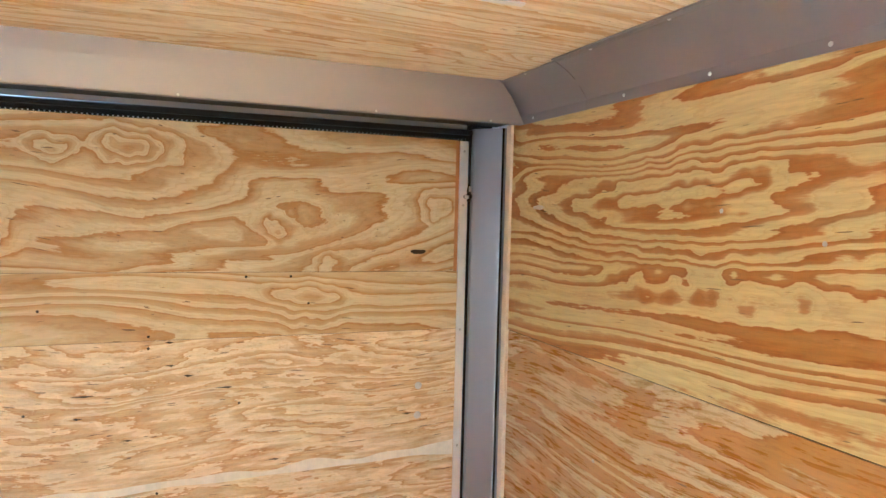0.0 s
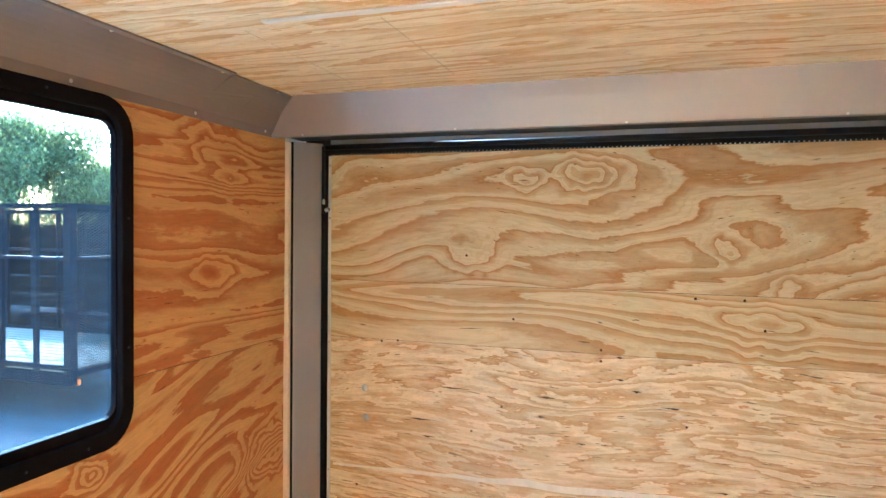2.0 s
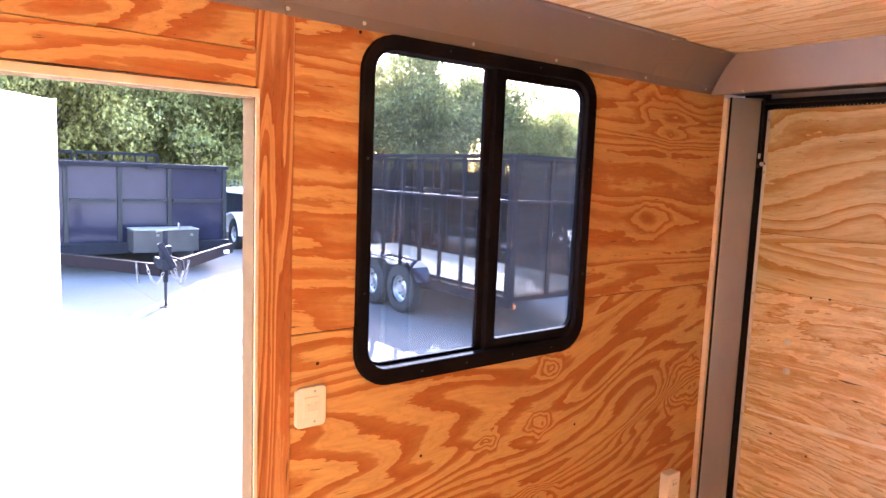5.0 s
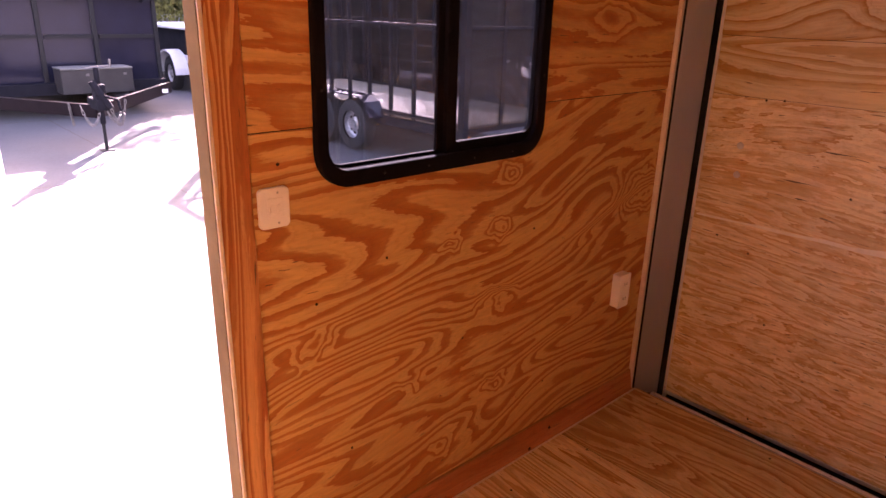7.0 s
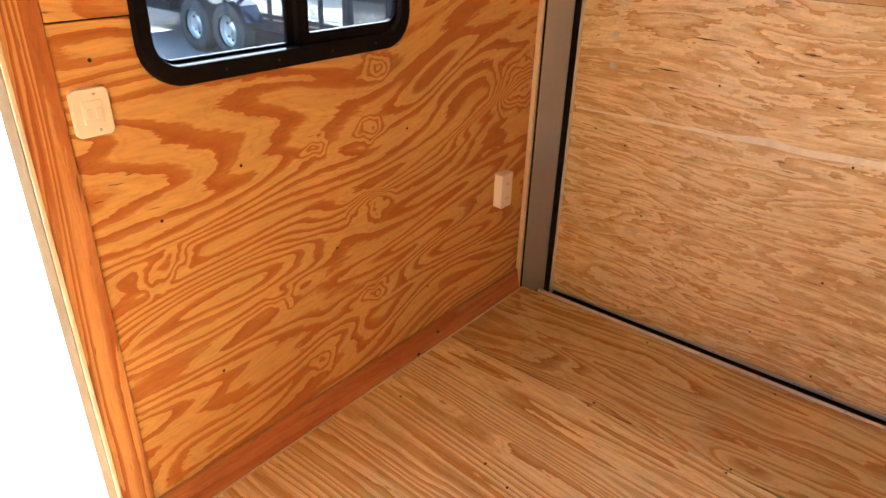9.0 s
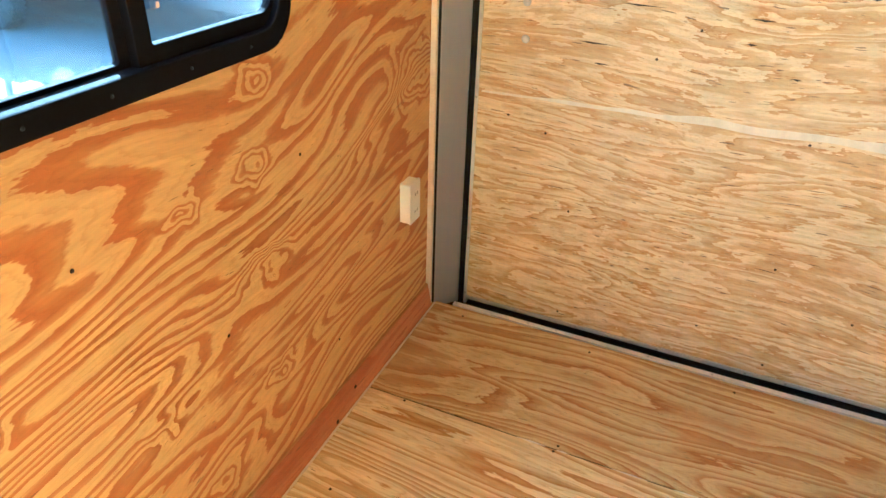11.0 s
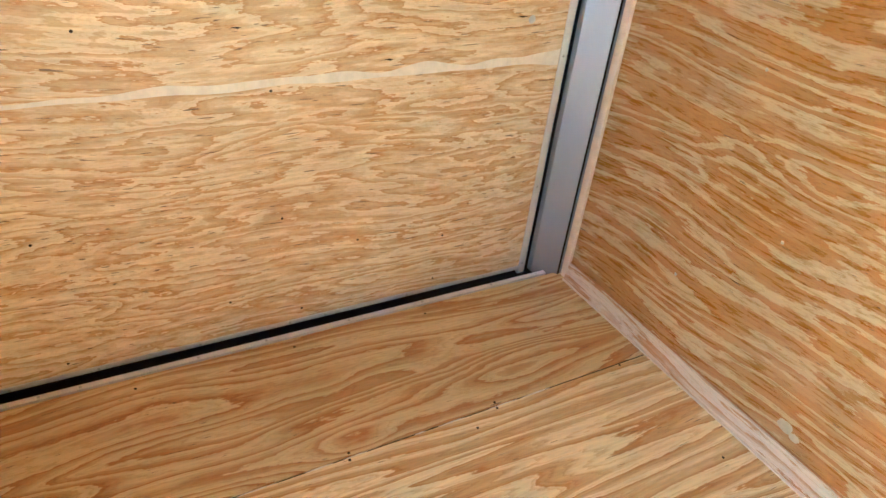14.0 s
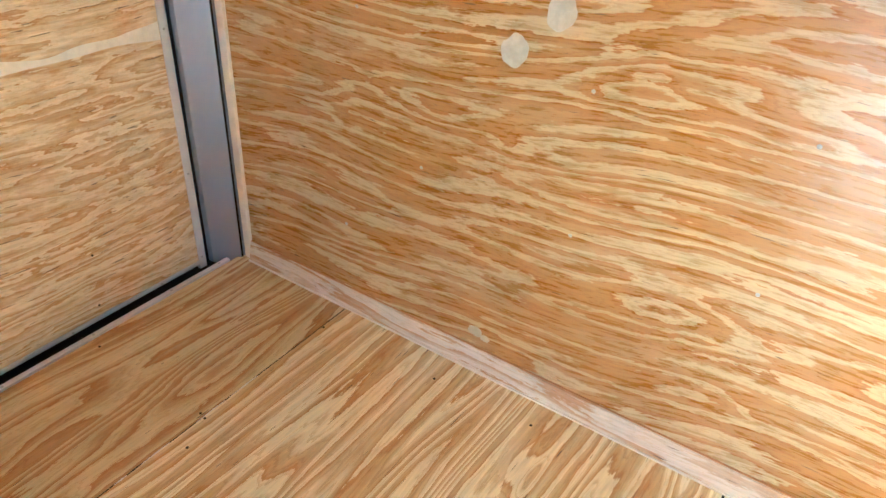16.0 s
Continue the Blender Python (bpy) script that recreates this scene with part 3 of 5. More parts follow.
tagged(mesh_ob("baseboard_right", prism(bmesh.new(), [(W - 0.001, 0.0), (W - 0.022, 0.0), (W - 0.02, 0.006), (W - 0.008, 0.07), (W - 0.001, 0.072)], "y", Y_F, 1.850), BOARD_H), "pale pine base strip along the floor", "baseboard", kind="structure")


rows_of("knot", disc_head(0.0065, 0.0008), HOLE, base_l, [spot((0.0160, 1.344, 0.046), (0.98, 0, 0.18)), spot((0.0222, 1.232, 0.010), (0.98, 0, 0.18))], "small dark knot")


# ---- metal coves and header ----
def cove_point(k, out=0.0):
    """Across the cove from the wall flange (0) to the ceiling (1): inset from the wall and height."""
    x, z = 0.0042 + 0.0958 * k, 1.901 + 0.0865 * k
    dip = 0.010 * math.sin(math.pi * k) - out
    return x - 0.67 * dip, z + 0.74 * dip


def cove(side):
    s, x0 = (1, 0.0) if side < 0 else (-1, W)
    cv = thing("cove", "taupe sheet-metal cove between wall and ceiling", "metal trim", "ceiling coves", kind="structure")
    face = [cove_point(k / 8) for k in range(9)]
    prof = [(0.003, 1.874)] + face + [(0.112, 1.9882), (0.112, 1.9872)] + [cove_point(k / 8, 0.0016) for k in range(8, -1, -1)] + [(0.0052, 1.874)]
    for k, (y0, y1) in enumerate(((Y_F, 0.246), (0.244, 1.50), (1.44, 1.80))):
        d = 0.0011 * k
        part("sheet", prism(bmesh.new(), [(x0 + s * (px + d), pz - d) for px, pz in prof], "y", y0, y1), TAUPE, cv)
    xa, xb = sorted((x0 + s * 0.106, x0 + s * 0.124))
    part("ceiling_lip", bevelled(boxes((xa, xb, Y_F, 1.432, CEIL - 0.0052, CEIL - 0.0006)), 0.0008, 1), TAUPE, cv, "folded lip against the ceiling")
    # creased dent near the corner
    bm = bmesh.new()
    v = []
    for k, y, out in ((0.04, 1.60, 0.0045), (0.62, 1.60, 0.0045), (0.30, 1.41, 0.0045), (0.70, 1.585, 0.006), (0.42, 1.40, 0.0048), (0.22, 1.56, -0.001)):
        px, pz = cove_point(k, out)
        v.append(bm.verts.new((x0 + s * px, y, pz)))
    for f in ((0, 5, 1), (1, 5, 2), (2, 5, 0), (1, 2, 4, 3)):
        bm.faces.new([v[i] for i in f])
    bmesh.ops.recalc_face_normals(bm, faces=bm.faces)
    part("crease", bm, TAUPE, cv, "creased dent in the sheet near the corner")
    low = [spot((x0 + s * 0.0055, y, 1.886), (s, 0, 0)) for y in ((-0.2, 0.249, 0.424, 0.729, 1.02, 1.415, 1.745) if side < 0 else (0.2, 0.48, 0.74, 1.008, 1.285, 1.72))]
    high = [spot((x0 + s * 0.1045, y, 1.9868), (s * 0.3, 0, -0.95)) for y in ((0.30, 0.755, 1.03, 1.40, 1.66) if side < 0 else (0.48, 0.76, 1.02, 1.288, 1.60))]
    rows_of("screw", disc_head(0.0048, 0.0038), BRIGHT, cv, low + high)
    return cv


cove(-1), cove(1)

header = thing("door_header", "taupe painted metal header above the ramp door", "metal header", kind="structure")
bm = bmesh.new()
loop = [(1.776, 1.878), (1.779, 1.872), (1.797, 1.870), (1.800, 1.875), (1.784, 1.880), (1.752, 1.950), (1.738, 1.9885), (1.733, 1.9898), (1.747, 1.949)]
prism(bm, loop, "x", 0.007, W - 0.007)
# mitre the ends towards the coves
for v in bm.verts:
    lift = (v.co.z - 1.872) / 0.117
    inset = 0.105 * max(lift, 0) ** 1.25
    v.co.x += inset if v.co.x < 1 else -inset
part("face", bm, TAUPE, header)
part("soffit", boxes((0.0, W, 1.792, 1.985, 1.886, 1.892)), BLACK_M, header, "dark underside of the header")
part("bright_strip", boxes((0.12, W - 0.115, 1.966, 1.976, 1.868, 1.884)), POST_M, header, "bright metal strip in the gap")
part("rear_beam", boxes((0.0, W, 2.012, 2.06, 1.832, CEIL)), BLACK_M, header, "black rear beam")
bm = bmesh.new()
tube(bm, (0.10, 1.960, 1.858), (W - 0.10, 1.960, 1.858), 0.0095, 14)
part("spring_tube", bm, BLACK_M, header, "black spring tube", smooth=True)
rows_of("screw", disc_head(0.004, 0.002), SCREW, header, [spot((x, 1.7785, 1.875), (0, -0.8, -0.6)) for x in (0.12, 0.62, 1.10, 1.62, 1.98)])


def door_post(side):
    s, x0 = (1, 0.0) if side < 0 else (-1, W)
    pt = thing("door_post", "grey-taupe sheet-metal post beside the ramp door", "door post", "rear door posts", kind="structure")
    bm = bmesh.new()
    prism(bm, [(x0 + s * a, b) for a, b in ((0.0, 1.8885), (0.0205, 1.8885), (0.0255, 1.892), (0.088, 1.963), (0.088, 1.977 if side < 0 else 1.986), (0.05, 2.06), (0.0, 2.06))], "z", -0.02, 1.872)
    part("post_sheet", bm, POST_M, pt)
    bm = bmesh.new()
    near = 1.962 if side < 0 else 1.9865          # the seal sits deeper on one side
    prism(bm, [(x0 + s * a, b) for a, b in ((0.0885, near), (0.0925, near - 0.0015), (0.0935, near + 0.006), (0.0915, 1.994), (0.0895, 1.9995), (0.088, 2.03), (0.072, 2.03), (0.0885, 1.998))], "z", -0.045, 1.864)
    part("rubber_seal", bm, BLACK, pt, "black rubber seal")
    part("joint_strip", boxes((min(x0 + s * 0.016, x0 + s * 0.0235), max(x0 + s * 0.016, x0 + s * 0.0235), 1.8865, 1.8882, 0.0, 1.872)), BLACK, pt, "dark joint beside the post")
    # spring cable and its anchor
    ax = 0.116
    bm = bmesh.new()
    tube(bm, (x0 + s * (ax - 0.004), 1.935, 1.880), (x0 + s * ax, 1.935, 1.66), 0.0032, 8)
    part("cable", bm, BLACK_M, pt, "thin dark spring cable")
    bm = bmesh.new()
    tube(bm, (x0 + s * (ax - 0.036), 1.99, 1.647), (x0 + s * (ax + 0.016), 1.93, 1.647), 0.0055, 10)
    bmesh.ops.create_uvsphere(bm, u_segments=12, v_segments=8, radius=0.011, matrix=Matrix.Translation((x0 + s * ax, 1.935, 1.649)))
    tube(bm, (x0 + s * ax, 1.935, 1.632), (x0 + s * ax, 1.935, 1.678), 0.0065, 10)
    part("cable_anchor", bm, BLACK_M, pt, "black bolt anchoring the cable", smooth=True)
    bm = bmesh.new()
    bmesh.ops.create_uvsphere(bm, u_segments=12, v_segments=8, radius=0.0075, matrix=Matrix.Translation((x0 + s * (ax + 0.012), 1.925, 1.646)))
    tube(bm, (x0 + s * (ax - 0.001), 1.929, 1.664), (x0 + s * (ax - 0.001), 1.929, 1.682), 0.0046, 8)
    part("anchor_nut", bm, ZINC, pt, "bright nut and ferrule of the cable", smooth=True)
    rows_of("screw", disc_head(0.004, 0.002), SCREW, pt, [spot((x0 + s * 0.012, 1.8888, z), (0, -1, 0)) for z in (0.06, 0.62, 1.1)])
    return pt


door_post(-1), door_post(1)

# ---- ramp door ----
DY, DX0, DX1, DZ0, DZ1 = 2.0, 0.095, W - 0.092, -0.045, 1.838
ramp_door = thing("door_1", "closed plywood-faced rear ramp door", "ramp door", kind="structure")
part("door_core", boxes((DX0, DX1, DY + 0.012, DY + 0.05, DZ0, DZ1)), BLACK_M, ramp_door)


def filler_z(x):
    return 0.765 + 0.0165 * (x - 0.12)


bm = bmesh.new()
# lower sheet, cut on the sloping filled joint
prism(bm, [(0.108, -0.0105), (W - 0.122, -0.0105), (W - 0.122, filler_z(W - 0.122)), (0.108, filler_z(0.108))], "y", DY, DY + 0.011)
part("plywood_panel", bm, PLY_DOOR_FINE, ramp_door)
bm = bmesh.new()
prism(bm, [(0.108, filler_z(0.108) + 0.001), (W - 0.122, filler_z(W - 0.122) + 0.001), (W - 0.122, 1.2030), (0.108, 1.2100)], "y", DY, DY + 0.011)
part("plywood_panel", bm, PLY_DOOR_FINE, ramp_door)
bm = bmesh.new()
prism(bm, [(0.108, 1.2118), (W - 0.122, 1.2048), (W - 0.122, 1.3975), (0.108, 1.4075)], "y", DY, DY + 0.011)
part("plywood_panel", bm, PLY_DOOR_MID, ramp_door)
part("plywood_panel", prism(bmesh.new(), [(0.108, 1.4092), (1.962, 1.3995), (1.962, 1.835), (0.108, 1.835)], "y", DY - 0.003, DY + 0.011), PLY_DOOR, ramp_door)
part("packing_strip", boxes((1.9625, W - 0.122, DY + 0.004, DY + 0.011, 1.399, 1.835)), EDGE_PLY, ramp_door, "dark cut plywood edge")

part("panel_joint", boxes((0.109, W - 0.123, DY + 0.005, DY + 0.0115, 1.197, 1.218), (0.109, W - 0.123, DY + 0.005, DY + 0.0115, 1.394, 1.413)), HOLE, ramp_door, "dark open joint")

# filler smeared along the joint
bm = bmesh.new()
random.seed(4)
lo, hi = [], []
N = 120
for i in range(N + 1):
    x = 0.118 + (W - 0.242) * i / N
    grow = 0.0050 + 0.0135 * min(1.0, max(0.0, (x - 0.2) / 0.9)) + 0.020 * max(0.0, (x - 1.82) / 0.15) ** 2
    a, b = grow * (0.55 + 0.9 * noise.noise((x * 5, 3, 0)) * 0.8), grow * (0.75 + 0.9 * noise.noise((x * 7, 9, 0)))
    z = filler_z(x) + 0.004 * noise.noise((x * 2.2, 5, 1))
    lo.append((x, z - max(a, 0.0015))), hi.append((x, z + max(b, 0.0015)))
prism(bm, lo + hi[::-1], "y", DY - 0.0009, DY - 0.0001)
part("filler_seam", bm, FILLER, ramp_door, "pale uneven wood filler in the joint")

part("edge_strip", boxes((DX0 + 0.001, 0.1075, DY - 0.003, DY + 0.012, DZ0, DZ1 - 0.004)), ALU, ramp_door, "aluminium edge strip")
part("edge_strip", boxes((W - 0.1215, DX1 - 0.001, DY - 0.003, DY + 0.012, DZ0, DZ1 - 0.004)), ALU, ramp_door, "aluminium edge strip")
part("edge_strip", boxes((0.108, W - 0.122, DY - 0.003, DY + 0.012, -0.026, -0.0115)), ALU, ramp_door, "aluminium edge strip")
bm = bmesh.new()
for i in range(150):
    x = DX0 + 0.012 + (DX1 - DX0 - 0.024) * i / 150
    tube(bm, (x, DY - 0.003, DZ1 + 0.001), (x + 0.0085, DY - 0.003, DZ1 + 0.001), 0.0034, 7)
part("hinge_leaf", boxes((DX0 + 0.012, DX1 - 0.012, DY - 0.0015, DY + 0.0015, DZ1 - 0.0012, DZ1 + 0.0022)), ALU, ramp_door, "pale hinge leaf")
part("piano_hinge", bm, BLACK_M, ramp_door, "black knuckled hinge along the top edge")
edge_at = [spot((0.102, DY - 0.003, z), (0, -1, 0)) for z in (0.0, 0.233, 0.743, 1.19, 1.62, 1.80)] + [spot((W - 0.108, DY - 0.003, z), (0, -1, 0)) for z in (0.0, 0.33, 0.80, 1.20, 1.62, 1.80)] \
    + [spot((x, DY - 0.003, -0.02), (0, -1, 0)) for x in (0.30, 0.52, 0.80, 1.08, 1.20, 1.50, 1.82)]
rows_of("screw", disc_head(0.0042, 0.0022), SCREW, ramp_door, edge_at)
rows_of("bolt_head", disc_head(0.0125, 0.004, 16), ZINC, ramp_door, [spot(p, (0, -1, 0)) for p in ((0.238, DY, 1.041), (0.243, DY, 0.938), (1.847, DY, 1.018), (1.846, DY, 0.919))], "zinc-plated bolt head")
nails = [(0.596, 1.501), (1.424, 1.388), (1.292, 1.388), (0.752, 1.301), (1.479, 1.304), (1.048, 0.761), (0.21, 0.703), (1.066, 0.374), (1.307, 0.25), (0.438, 0.417), (0.334, 0.664), (0.358, 1.21), (1.025, 1.22), (1.025, 1.186), (0.717, 1.018), (1.275, 1.008), (0.618, 0.93), (0.45, 0.023), (1.12, 0.028), (1.6, 0.025), (0.299, 1.205), (0.9, 0.112), (1.62, 0.201)]
bm = bmesh.new()
bmesh.ops.create_cone(bm, cap_ends=True, segments=8, radius1=0.0042, radius2=0.0034, depth=0.0012)
rows_of("nail", bm, HOLE, ramp_door, [spot((x, DY - (0.0035 if z > 1.42 else 0.0005), z), (0, -1, 0)) for x, z in nails], "dark nail hole")
# dark splits along the grain of the lower sheet: centre x, z, half length
random.seed(31)
for x, z, n in [(0.56, 1.065, 0.057), (0.856, 1.06, 0.032), (0.448, 0.952, 0.048), (1.082, 1.133, 0.015), (0.969, 0.925, 0.015), (0.846, 0.998, 0.013), (1.081, 1.201, 0.012), (1.23, 1.059, 0.028), (0.473, 0.897, 0.024), (1.132, 1.101, 0.015), (1.811, 0.928, 0.02), (1.378, 0.824, 0.015)]:
    w = random.uniform(0.0030, 0.0046)
    k = random.uniform(-0.3, 0.4)
    bm = prism(bmesh.new(), [(x - n, z + 0.0006), (x + k * n - 0.3 * n, z - 0.5 * w), (x + k * n, z - w), (x + k * n + 0.25 * n, z - 0.6 * w), (x + n, z - 0.0004), (x + k * n + 0.2 * n, z + 0.5 * w), (x + k * n - 0.2 * n, z + 0.7 * w)], "y", DY - 0.0005, DY - 0.0001)
    part("split", bm, HOLE, ramp_door, "dark split along the grain")
# open knot hole in the top sheet
bm = bmesh.new()
ring = [(0.026 * math.cos(a) * (1 + 0.12 * math.sin(3 * a)), 0.009 * math.sin(a) * (1 + 0.2 * math.cos(2 * a))) for a in [2 * math.pi * i / 20 for i in range(20)]]
prism(bm, [(1.835 + u, 1.464 + v) for u, v in ring], "y", DY - 0.0036, DY - 0.003)
part("knot_hole", bm, HOLE, ramp_door, "open dark knot hole")

sill = thing("door_sill", "aluminium sill strip and black gap under the ramp door", "sill", kind="structure")
part("sill_strip", boxes((0.09, W - 0.06, 1.908, 1.926, -0.02, 0.002)), ALU, sill)
# added plate behind the door, stops sunlit ground showing through the gap
part("gap_light_block", boxes((0.0, W, 2.051, 2.06, -0.3, 1.83)), BLACK, sill, "added black plate that blocks daylight behind the gap")
part("gap_seal", boxes((0.0, W, 1.928, 2.05, -0.2, -0.05)), BLACK, sill, "black rubber in the gap")
rows_of("screw", disc_head(0.0042, 0.0022), SCREW, sill, [spot((x, 1.917, 0.002), (0, 0, 1)) for x in (0.10, 0.37, 0.47, 0.78, 0.98, 1.25, 1.52, 1.80, 2.0)])

# nails of the floor, screws and patches of the walls
bm = bmesh.new()
bmesh.ops.create_cone(bm, cap_ends=True, segments=8, radius1=0.0042, radius2=0.0036, depth=0.0014)
fn = [(0.15, 1.397), (0.605, 1.396), (0.612, 1.42), (1.044, 1.397), (1.05, 1.419), (1.495, 1.398), (1.5, 1.42), (1.96, 1.398), (1.405, 1.357), (0.502, 0.975), (0.6, 0.942), (0.12, 1.032), (1.981, 0.992), (1.99, 0.682), (0.6, 1.857), (1.05, 1.86), (1.5, 1.858), (0.15, 1.857), (0.62, 0.562), (1.05, 0.632), (1.55, 0.792)]
rows_of("nail", bm, HOLE, floor, [spot((x, y, 0.0005), (0, 0, 1)) for x, y in fn], "dark nail head")
rs = [(1.15, 0.584), (0.712, 0.544), (0.28, 0.907), (0.284, 0.565), (0.722, 0.901), (0.734, 1.556), (1.414, 0.31), (0.964, 1.61), (1.364, 0.96)]
rows_of("screw", disc_head(0.005, 0.0015), SCREW, wall_right, [spot((W - (0.0027 if z > 1.22 else 0.0002), y, z), (-1, 0, 0)) for y, z in rs])


def patch(y, z, ry, rz, seed, turn):
    bm = bmesh.new()
    pts = []
    for i in range(44):
        a = 2 * math.pi * i / 44
        k = 1 + 0.22 * noise.noise((math.cos(a) * 1.6, math.sin(a) * 1.6, seed))
        u, v = ry * k * math.cos(a), rz * k * math.sin(a)
        pts.append((y + u * math.cos(turn) - v * math.sin(turn), z + u * math.sin(turn) + v * math.cos(turn)))
    d = 0.0025 if z > SEAM else 0.0
    prism(bm, pts, "x", W - d - 0.0006, W - d - 0.0001)
    part("filler_patch", bm, FILLER_T, wall_right, "pale dab of wood filler")


patch(0.820, 1.045, 0.034, 0.039, 1.3, 0.1)
patch(0.916, 0.945, 0.032, 0.040, 4.1, 0.25)
patch(0.938, 0.128, 0.024, 0.018, 7.7, 0.15)
patch(0.905, 0.116, 0.016, 0.011, 2.2, 0.0)
patch(1.678, 1.616, 0.030, 0.007, 9.2, 0.0)

wsn = [(0.417, 1.867), (1.194, 0.834), (0.62, 0.87), (0.41, 0.80), (0.33, 1.15), (0.9, 0.55), (0.50, 0.35), (1.30, 0.25)]
bm = bmesh.new()
bmesh.ops.create_cone(bm, cap_ends=True, segments=8, radius1=0.004, radius2=0.0034, depth=0.0012)
rows_of("nail", bm, HOLE, wall_left, [spot((0.0005 + (0.0025 if z > 1.22 else 0), y, z), (1, 0, 0)) for y, z in wsn], "dark nail hole")


# ---- sliding window ----
def ring_prism(bm, outer, inner, x0, x1):
    vs = [[bm.verts.new((x, *p)) for p in lp] for x in (x0, x1) for lp in (outer, inner)]
    n = len(outer)
    for i in range(n):
        j = (i + 1) % n
        bm.faces.new((vs[0][i], vs[0][j], vs[1][j], vs[1][i]))
        bm.faces.new((vs[2][j], vs[2][i], vs[3][i], vs[3][j]))
        bm.faces.new((vs[0][j], vs[0][i], vs[2][i], vs[2][j]))
        bm.faces.new((vs[1][i], vs[1][j], vs[3][j], vs[3][i]))
    return bm


window = thing("window_1", "black-framed sliding trailer window with tinted glass", "window", kind="structure")
Y0, Y1, Z0, Z1 = 0.418, 1.183, 1.077, 1.873


def front_bevel(bm, x, w):
    bmesh.ops.recalc_face_normals(bm, faces=bm.faces)
    edges = [e for e in bm.edges if len(e.link_faces) == 2 and e.calc_face_angle(0) > 1.2 and min(v.co.x for v in e.verts) > x]
    bmesh.ops.bevel(bm, geom=edges, offset=w, segments=2, profile=0.6, affect="EDGES")
    return bm


part("window_frame", front_bevel(ring_prism(bmesh.new(), rounded(Y0, Y1, Z0, Z1, 0.088), rounded(Y0 + 0.030, Y1 - 0.036, Z0 + 0.040, Z1 - 0.034, 0.056), -0.013, 0.0195), 0.01, 0.004), FRAME_B, window)
bm = ring_prism(bmesh.new(), rounded(0.365, 1.235, 1.03, 1.915, 0.10), rounded(0.415, 1.208, 1.07, 1.885, 0.08), -0.062, -0.0525)
bmesh.ops.recalc_face_normals(bm, faces=bm.faces)
part("outer_flange", bm, MATT, window, "black flange outside the wall")
sash = part("sliding_sash", front_bevel(ring_prism(bmesh.new(), cornered(0.444, 0.838, Z0 + 0.015, Z1 - 0.012, (0.01,) * 4), cornered(0.458, 0.793, 1.124, 1.838, (0.007, 0.046, 0.046, 0.007)), -0.026, -0.0135), -0.02, 0.002), FRAME_B, window, "black sliding sash")
fixed = part("fixed_sash", front_bevel(ring_prism(bmesh.new(), cornered(0.812, 1.158, Z0 + 0.015, Z1 - 0.012, (0.01,) * 4), cornered(0.845, 1.144, 1.143, 1.818, (0.034, 0.006, 0.006, 0.034)), -0.0125, 0.004), 0.0, 0.002), FRAME_B, window, "black fixed sash")
bm = bevelled(boxes((0.0045, 0.014, 0.800, 0.814, 1.42, 1.48), (0.0045, 0.010, 0.802, 0.812, 1.355, 1.415)), 0.003, 2)
part("latch", bm, FRAME_B, fixed, "black sash latch")
part("pane", boxes((-0.0215, -0.0175, 0.450, 0.812, 1.110, 1.846)), GLASS, sash, "tinted dusty glass pane")
part("pane", boxes((-0.0065, -0.0025, 0.838, 1.152, 1.13, 1.83)), GLASS, fixed, "tinted dusty glass pane")
for k in range(4):
    part("track_rib", boxes((-0.013 + 0.006 * k, -0.0105 + 0.006 * k, Y0 + 0.06, 0.79, Z0 + 0.0345, Z0 + 0.0385)), BLACK_M, window)
rows_of("screw", disc_head(0.0032, 0.0015), BLACK_M, window, [spot((0.0195, y, z), (1, 0, 0)) for y, z in ((0.60, 1.097), (0.74, 1.097), (0.90, 1.097), (1.05, 1.097), (0.433, 1.3), (0.433, 1.6), (1.165, 1.3), (1.165, 1.6), (0.65, 1.857), (0.95, 1.857))])


# ---- switch plate and socket box ----
def plate(x0, x1, y0, y1, z0, z1, r):
    bm = bmesh.new()
    prism(bm, rounded(y0, y1, z0, z1, r, 5), "x", x0, x1)
    front = [e for e in bm.edges if all(abs(v.co.x - x1) < 1e-6 for v in e.verts)]
    bmesh.ops.bevel(bm, geom=front, offset=min(0.003, (x1 - x0) * 0.5), segments=3, profile=0.6, affect="EDGES")
    return bm


sw = thing("light_switch", "ivory plastic double light switch plate on the wall", "light switch")
part("cover_plate", plate(0.0005, 0.010, 0.276, 0.348, 1.013, 1.103, 0.011), PLASTIC, sw)
part("insert", plate(0.0102, 0.0125, 0.294, 0.331, 1.037, 1.081, 0.003), PLASTIC, sw)
for y in (0.299, 0.316):
    bm = bmesh.new()
    prism(bm, [(0.0127, 1.049), (0.0127, 1.067), (0.0145, 1.067), (0.0175, 1.051), (0.0165, 1.049)], "y", y, y + 0.009)
    part("rocker", bm, PLASTIC, sw)
rows_of("screw", disc_head(0.0028, 0.0012), SCREW, sw, [spot((0.010, y, z), (1, 0, 0)) for y, z in ((0.320, 1.092), (0.320, 1.024))])

